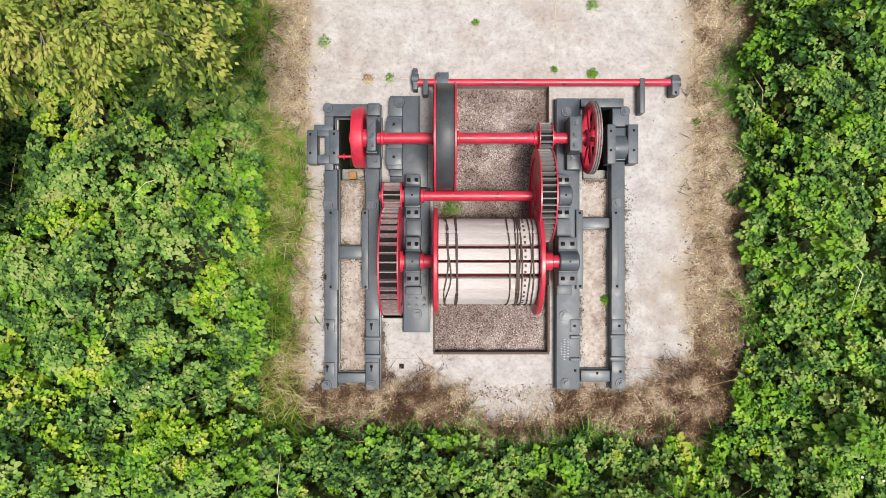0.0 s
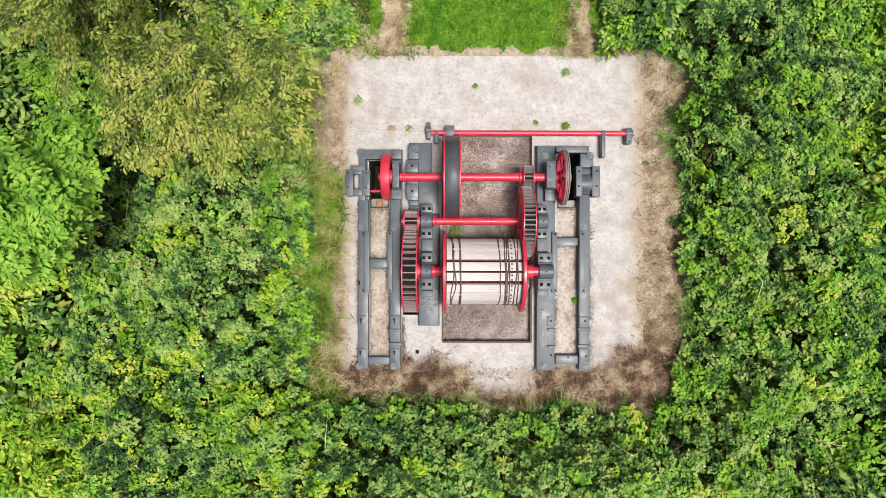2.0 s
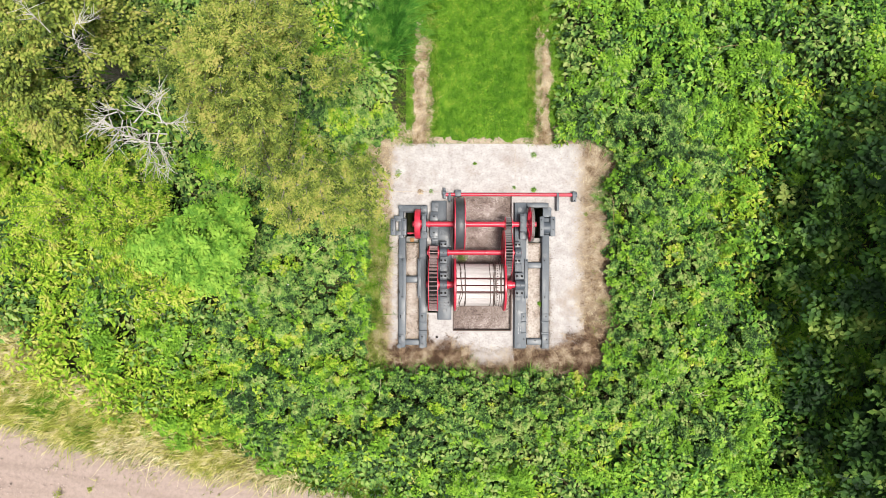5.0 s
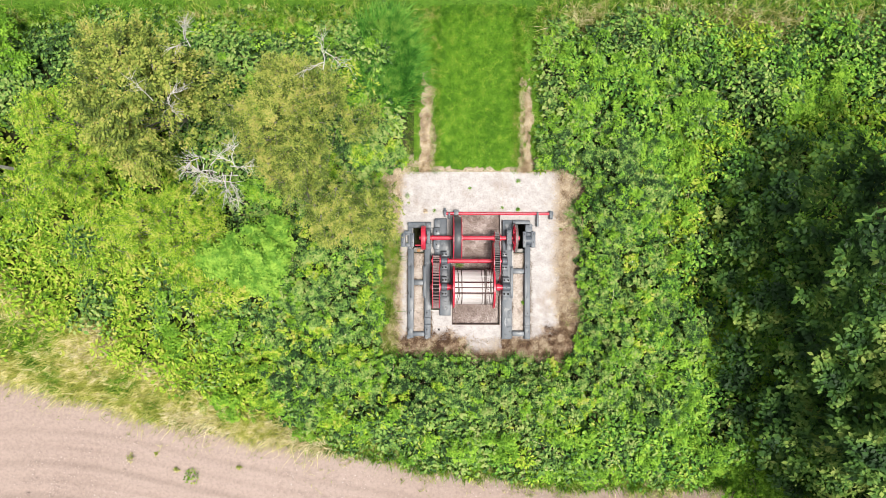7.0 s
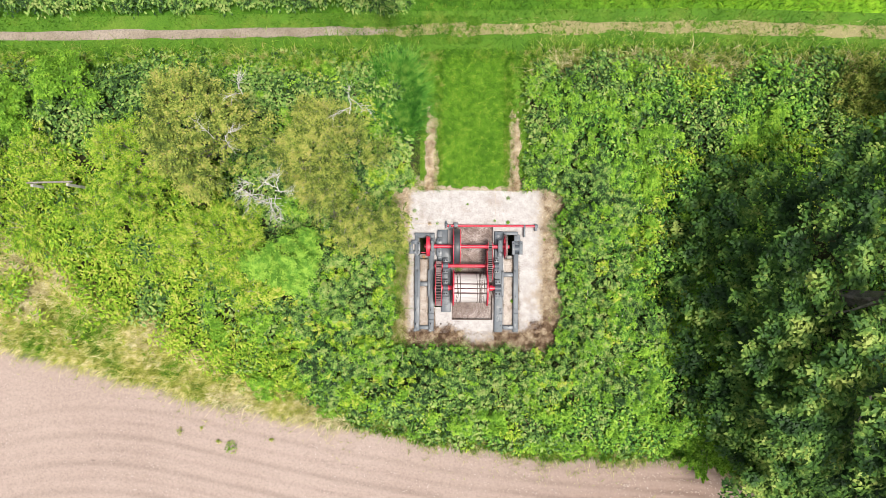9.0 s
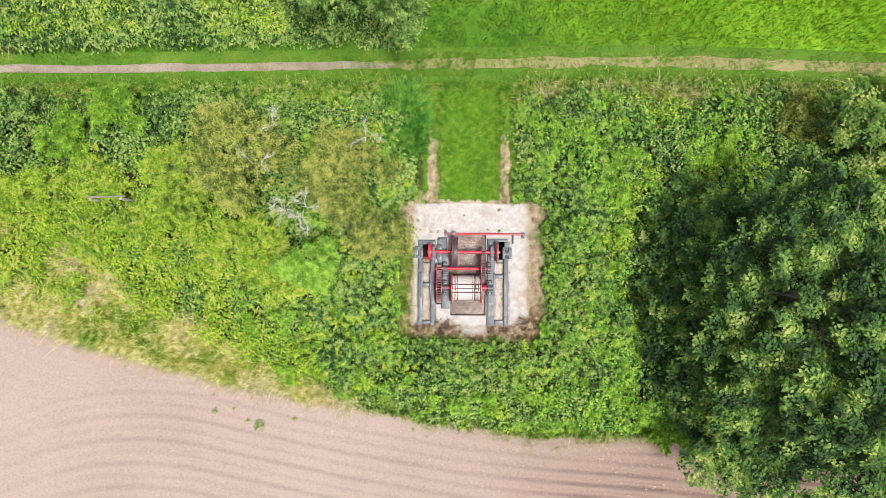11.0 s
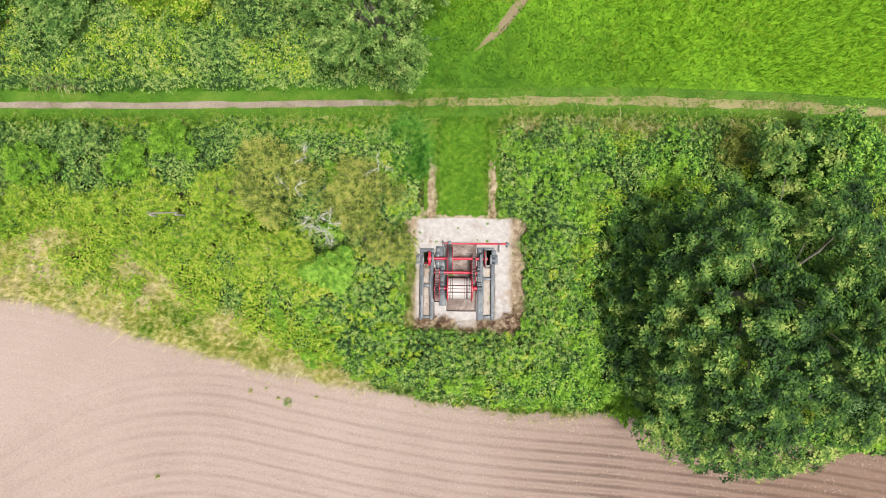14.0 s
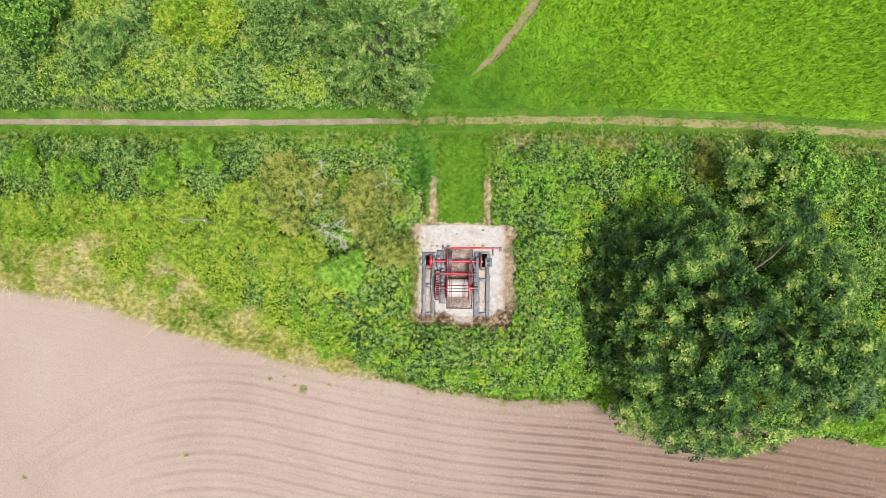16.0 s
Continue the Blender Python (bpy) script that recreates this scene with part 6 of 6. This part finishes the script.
    for at, many in dead:
        for k in range(many):
            a = Vector(at) + Vector(r.normal(0, 0.15, 3))
            d = Vector((r.normal(0, 1), r.normal(0, 1), r.uniform(0.0, 0.6))).normalized()
            L0 = r.uniform(0.4, 0.85)
            pts = [a + d * L0 * s + Vector(r.normal(0, 0.05, 3)) for s in (0, 0.35, 0.7, 1)]
            bm = tube(bmesh.new(), pts, [0.016, 0.012, 0.008, 0.003], 5)
            for s in range(13):
                b0 = pts[1].lerp(pts[3], r.random())
                d2 = (d + Vector(r.normal(0, 0.7, 3))).normalized()
                tube(bm, [b0, b0 + d2 * 0.16, b0 + d2 * 0.34 + Vector(r.normal(0, 0.04, 3))], [0.007, 0.005, 0.002], 4)
            part("dead_branch", bm, DEADWOOD, t, "bare bleached dead branch")
    return t


tree("oak_tree", "large spreading dark green oak at the field's edge", (16.2, -0.5), 13.5, (0.9, 0, 9.2, 10.6, -6.0), 720, 156, 0.155, OAKLEAF, 3, 0.34, (0.34, 0.62), style="rosette", fork=(0.3, 0.2, 2.6), boughs=(50, 15, 1.1, 2.0),
     lobes=[((4.4 + 2.1 * ((7 * k) % 23) / 22) * math.cos(radians(105 + 1.5 * k)), (4.4 + 2.1 * ((7 * k) % 23) / 22) * math.sin(radians(105 + 1.5 * k)), 9.0 - 4.4 * ((7 * k) % 23) / 22 + 1.4 * ((5 * k) % 9) / 8) for k in range(100)]
     + [((5.4 + 2.1 * ((11 * k) % 29) / 28) * math.cos(radians(138 + 1.1 * k)), (6.2 + 2.6 * ((11 * k) % 29) / 28) * math.sin(radians(138 + 1.1 * k)), 5.0 - 3.9 * ((11 * k) % 29) / 28 + 0.9 * ((5 * k) % 7) / 6) for k in range(115)]
     + [((7.6 + 1.6 * ((5 * k) % 13) / 12) * math.cos(radians(226 + 1.6 * k)), (7.8 + 1.5 * ((5 * k) % 13) / 12) * math.sin(radians(226 + 1.6 * k)), 5.6 - 2.4 * ((5 * k) % 13) / 12) for k in range(46)])
tree("hawthorn_tree", "olive-green hawthorn with reddening leaves and bleached dead twigs", (-4.85, 1.75), 6.4, (0.5, 3.0, 3.1, 3.0, 1.6), 420, 180, 0.052, HAW, 5, 0.032, (0.26, 0.5), wide=0.56, style="spray", boughs=(30, 13, 0.55, 0.95),
     lobes=[(1.25 + 1.65 * a, -0.25 + 0.15 * a * a + 0.14 * math.sin(11 * a) + 1.3 * b, 4.1 + 0.5 * ((3 * a + 2 * b) % 1)) for a in np.linspace(-0.35, 1, 16) for b in (0.0, 0.16, 0.33, 0.5, 0.7, 0.9)],
     dead=[((-1.25, 1.45, 6.3), 11), ((-1.9, 1.9, 6.1), 4), ((1.2, 4.4, 5.9), 3)], fork=(0.08, 0.8, 1.7))
tree("hawthorn_tree", "olive-green hawthorn grown into its neighbour", (-9.2, 5.6), 7.0, (0, 0, 2.5, 2.5, 1.8), 420, 120, 0.078, HAW, 8, 0.06, (0.26, 0.5), wide=0.7, style="spray", boughs=(28, 12, 0.5, 0.95), dead=[((1.4, -0.6, 6.4), 3), ((1.9, 1.0, 6.0), 3)])
tree("ash_sapling", "young ash with bright feathery green leaves", (-6.5, 0.85), 4.6, (0, 0, 1.75, 1.1, 1.8), 150, 130, 0.1, ASH, 11, 0.05, (0.24, 0.4), 0.5, 0.5, style="rosette", boughs=(16, 10, 0.3, 0.55))
tree("sallow_bush", "light yellow-green sallow bush in the scrub", (-9.3, 2.0), 3.6, (0, 0, 2.3, 1.5, 0.5), 150, 150, 0.07, BRAMBLE_Y, 17, 0.08, (0.28, 0.5), wide=0.4, style="spray")
tree("sallow_bush", "light yellow-green sallow bush behind a hawthorn", (-12.6, 4.8), 3.8, (0, 0, 2.0, 2.4, 0.4), 170, 150, 0.07, BRAMBLE_Y, 19, 0.08, (0.28, 0.55), wide=0.4, style="spray")
tree("willow_tree", "grey-green willow beside the path", (-4.1, 14.5), 8.0, (0, 0, 5.6, 4.8, 1.2), 400, 90, 0.15, WILLOW, 13, 0.2, (0.3, 0.6), wide=0.4, style="shoot", boughs=(34, 12, 0.7, 1.3))
tree("hedge_bush", "dark green bush in the hedge north of the path", (-26.5, 16.4), 4.5, (0, 0, 2.6, 2.4, 0.5), 120, 110, 0.14, BRAMBLE_D, 31, 0.1, (0.35, 0.7))
tree("hedge_bush", "light green bush in the hedge north of the path", (-21.5, 15.0), 3.6, (0, 0, 1.6, 1.8, 0.5), 80, 110, 0.14, WILLOW, 37, 0.08, (0.3, 0.6))
tree("hedge_bush", "yellow-green bush in the hedge north of the path", (-15.8, 16.6), 4.2, (0, 0, 3.0, 2.0, 0.5), 130, 110, 0.13, BRAMBLE_Y, 41, 0.1, (0.3, 0.65))
tree("hedge_bush", "mid-green bush beside the willow", (-10.8, 15.8), 3.4, (0, 0, 2.0, 2.2, 0.5), 100, 110, 0.13, BRAMBLE, 43, 0.1, (0.3, 0.65))
tree("hazel_bush", "bright green bush at the edge of the field", (25.4, -7.0), 5.4, (0, 0, 3.2, 2.3, 0.4), 140, 130, 0.13, BRIGHT, 23, 0.08, (0.35, 0.7))
tree("thorn_tree", "dark blue-green thorn tree near the track", (20.8, 7.3), 6.0, (0, 0, 2.7, 2.3, 1.0), 150, 120, 0.15, BRAMBLE_D, 47, 0.14, (0.35, 0.7))
tree("ochre_bush", "small ochre-green bush near the track", (16.4, 8.0), 2.6, (0, 0, 1.4, 1.1, 0.4), 60, 110, 0.1, HAW, 53, 0.06, (0.25, 0.5))
tree("lime_green_bush", "low lime-green bush beside the tilled field", (10.6, -6.8), 1.5, (0, 0, 1.4, 1.0, 0.1), 80, 90, 0.09, BRIGHT, 59, 0.04, (0.25, 0.45), style="shoot")
tree("willow_bush", "blue-green willow bush beside the oak", (21.5, -4.1), 10.0, (0, 0, 1.9, 2.2, 1.5), 90, 120, 0.13, BLUELEAF, 29, 0.1, (0.35, 0.7), wide=0.4)


# shrubs that stand close together in the west, green behind and yellowing in front
SHRUBS = [(-27.2, 7.6, 2.2, 1), (-24.0, 6.8, 2.3, 1), (-21.0, 7.9, 2.1, 0), (-18.4, 7.0, 2.2, 1), (-15.8, 8.0, 2.0, 1), (-27.6, 4.4, 1.9, 2), (-24.6, 4.6, 1.9, 2),
          (-21.8, 4.4, 2.0, 2), (-19.2, 4.5, 2.1, 2), (-16.8, 4.9, 1.9, 2), (-14.8, 3.0, 1.8, 2), (-12.2, 1.4, 1.9, 2), (-17.6, 2.4, 1.4, 2), (-9.4, -0.6, 1.4, 2)]
for k, (x, y, h, s) in enumerate(SHRUBS):
    nm, lb, mt = (("green_shrub", "dense mid-green rounded shrub in the scrub", BRAMBLE), ("light_green_shrub", "light green leafy shrub in the scrub", BRIGHT), ("yellowing_shrub", "feathery yellow-green shrub in the scrub", BRAMBLE_Y))[s]
    tree(nm, lb, (x, y), h, (0, 0, 1.5 + 0.25 * (k % 3), 1.25 + 0.2 * (k % 2), 0.4), 90, 80, 0.09, mt, 201 + k, 0.06, (0.22, 0.42), 0.7, 0.45 if s == 2 else 0.6, style="spray" if s == 2 else "rosette", boughs=(11, 9, 0.35, 0.7))


def rail(at, length, turn, label):
    """A weathered rail on two short posts, sunk in the scrub."""
    t = thing("fence_rail", label, "fence", (at[0], at[1], -0.04))
    t.rotation_euler = (0, 0, radians(turn))
    z = at[2]
    part("rail", boxes((-length / 2, length / 2, -0.035, 0.035, z - 0.05, z + 0.04), bevel=0.015), BARK, t, smooth=35)
    for x in (-length / 2 + 0.2, length / 2 - 0.2):
        part("post", boxes((x - 0.05, x + 0.05, -0.16, -0.06, 0, z + 0.02), bevel=0.012), DEADWOOD, t, smooth=35)


rail((-16.1, 4.0, 2.0), 1.8, 2, "weathered grey timber rail showing above the scrub")
rail((-15.9, 17.6, 2.2), 1.4, -4, "short grey timber rail showing above the bank's scrub")


def marker_stone(x, y):
    """A low whitewashed marker stone with a rounded head."""
    bm = boxes((-0.15, 0.15, -0.11, 0.11, 0, 0.42), bevel=0.03)
    bmesh.ops.translate(bm, vec=(x, y, -0.04), verts=bm.verts)
    return tagged(mesh_object("marker_stone", bm, WHITEWASH, 40), "low whitewashed stone marker beside a grass track", "marker stone")


marker_stone(28.7, 9.75)


def tuft(at, blades_n, height, material, label, spread=0.09):
    """A low cushion of small leaves growing out of the concrete."""
    n = blades_n * 2
    a = rng.random(n) * 6.28
    r = spread * rng.random(n) ** 0.6
    p = np.stack([np.cos(a) * r, np.sin(a) * r, height * 0.5 * (1 - r / spread) + 0.01 + 0.02 * rng.random(n)], 1)
    L = rng.uniform(0.015, 0.035, n)
    ob = leaves("weed_tuft", p, rng.normal(0, 0.4, (n, 3)) + np.array([0, 0, 1.0]), rng.normal(0, 1, (n, 3)), L, L * 0.5, material)
    ob.location = at
    tagged(ob, label, "weed", "weeds on the slab")


for x, y, n, h, sp, mt in ((0.481, 3.4, 40, 0.07, 0.05, BRIGHT), (2.211, 2.627, 90, 0.1, 0.08, BRIGHT), (2.211, 3.652, 60, 0.1, 0.09, BRIGHT), (-1.762, 3.106, 60, 0.06, 0.1, BRIGHT),
                           (-1.115, 2.552, 70, 0.05, 0.09, STRAW), (-0.796, 2.569, 40, 0.04, 0.07, BRIGHT), (3.757, 1.914, 40, 0.05, 0.06, BRIGHT), (-1.367, -1.858, 90, 0.2, 0.06, GRASS),
                           (2.405, -0.716, 130, 0.13, 0.08, BRIGHT), (1.64, 2.686, 40, 0.05, 0.05, BRIGHT), (0.128, -2.059, 70, 0.1, 0.08, STRAW)):
    tuft((x, y, 0.0), n, h, mt, "small green weed tuft rooted in a concrete crack" if mt is not STRAW else "small dry weed tuft on the concrete", sp)
tuft((0.128, 0.645, -0.16), 160, 0.16, GRASS, "green weed growing out of the gravel pit", 0.16)

# pale flower heads, dead stalks
x, y = scatter(2600, -9, 10, -7, 9, lambda x, y: in_scrub(x, y) & (value_noise(x, y, 0.8, 141) > 0.72))
n = len(x)
L = rng.uniform(0.02, 0.05, n)
tagged(leaves("bramble_flowers", np.stack([x, y, scrub_height(x, y) + 0.05], 1), rng.normal(0, 0.3, (n, 3)) + np.array([0, 0, 1.0]), rng.normal(0, 1, (n, 3)), L, L * 0.9, FLOWER, True), "tiny pale bramble flowers", "flowers", kind="stuff")
x, y = scatter(700, -9, 11, -7.5, 9, in_scrub)
n = len(x)
tagged(blades("dead_stalks", x, y, scrub_height(x, y) * 0.8, rng.uniform(0.3, 0.8, n), rng.normal(0, 0.8, (n, 2)), rng.uniform(0.008, 0.014, n), STRAW), "thin dead stalks lying over the brambles", "stalks", kind="stuff")

# weeds out in the tilled soil
for x, y, h, sp in ((-9.42, -6.94, 0.2, 0.28), (-11.6, -6.3, 0.06, 0.14), (-27.6, -13.0, 0.06, 0.2), (-17.0, -11.4, 0.04, 0.12), (-10.67, -6.15, 0.04, 0.09), (-9.96, -6.71, 0.04, 0.08), (-7.73, -6.63, 0.03, 0.07)):
    n = 90 if sp > 0.2 else 34
    a = rng.random(n) * 6.28
    r = sp * rng.random(n) ** 0.6
    L = rng.uniform(0.05, 0.11, n)
    ob = leaves("field_weed", np.stack([np.cos(a) * r, np.sin(a) * r, h * (1 - r / sp) + 0.04 * rng.random(n)], 1), rng.normal(0, 0.4, (n, 3)) + np.array([0, 0, 1.0]), rng.normal(0, 1, (n, 3)), L, L * 0.5, GRASS if sp > 0.2 else DRYGRASS)
    ob.location = (x, y, 0.22)
    tagged(ob, "small green weed growing in bare tilled soil", "weed", "weeds in the field")
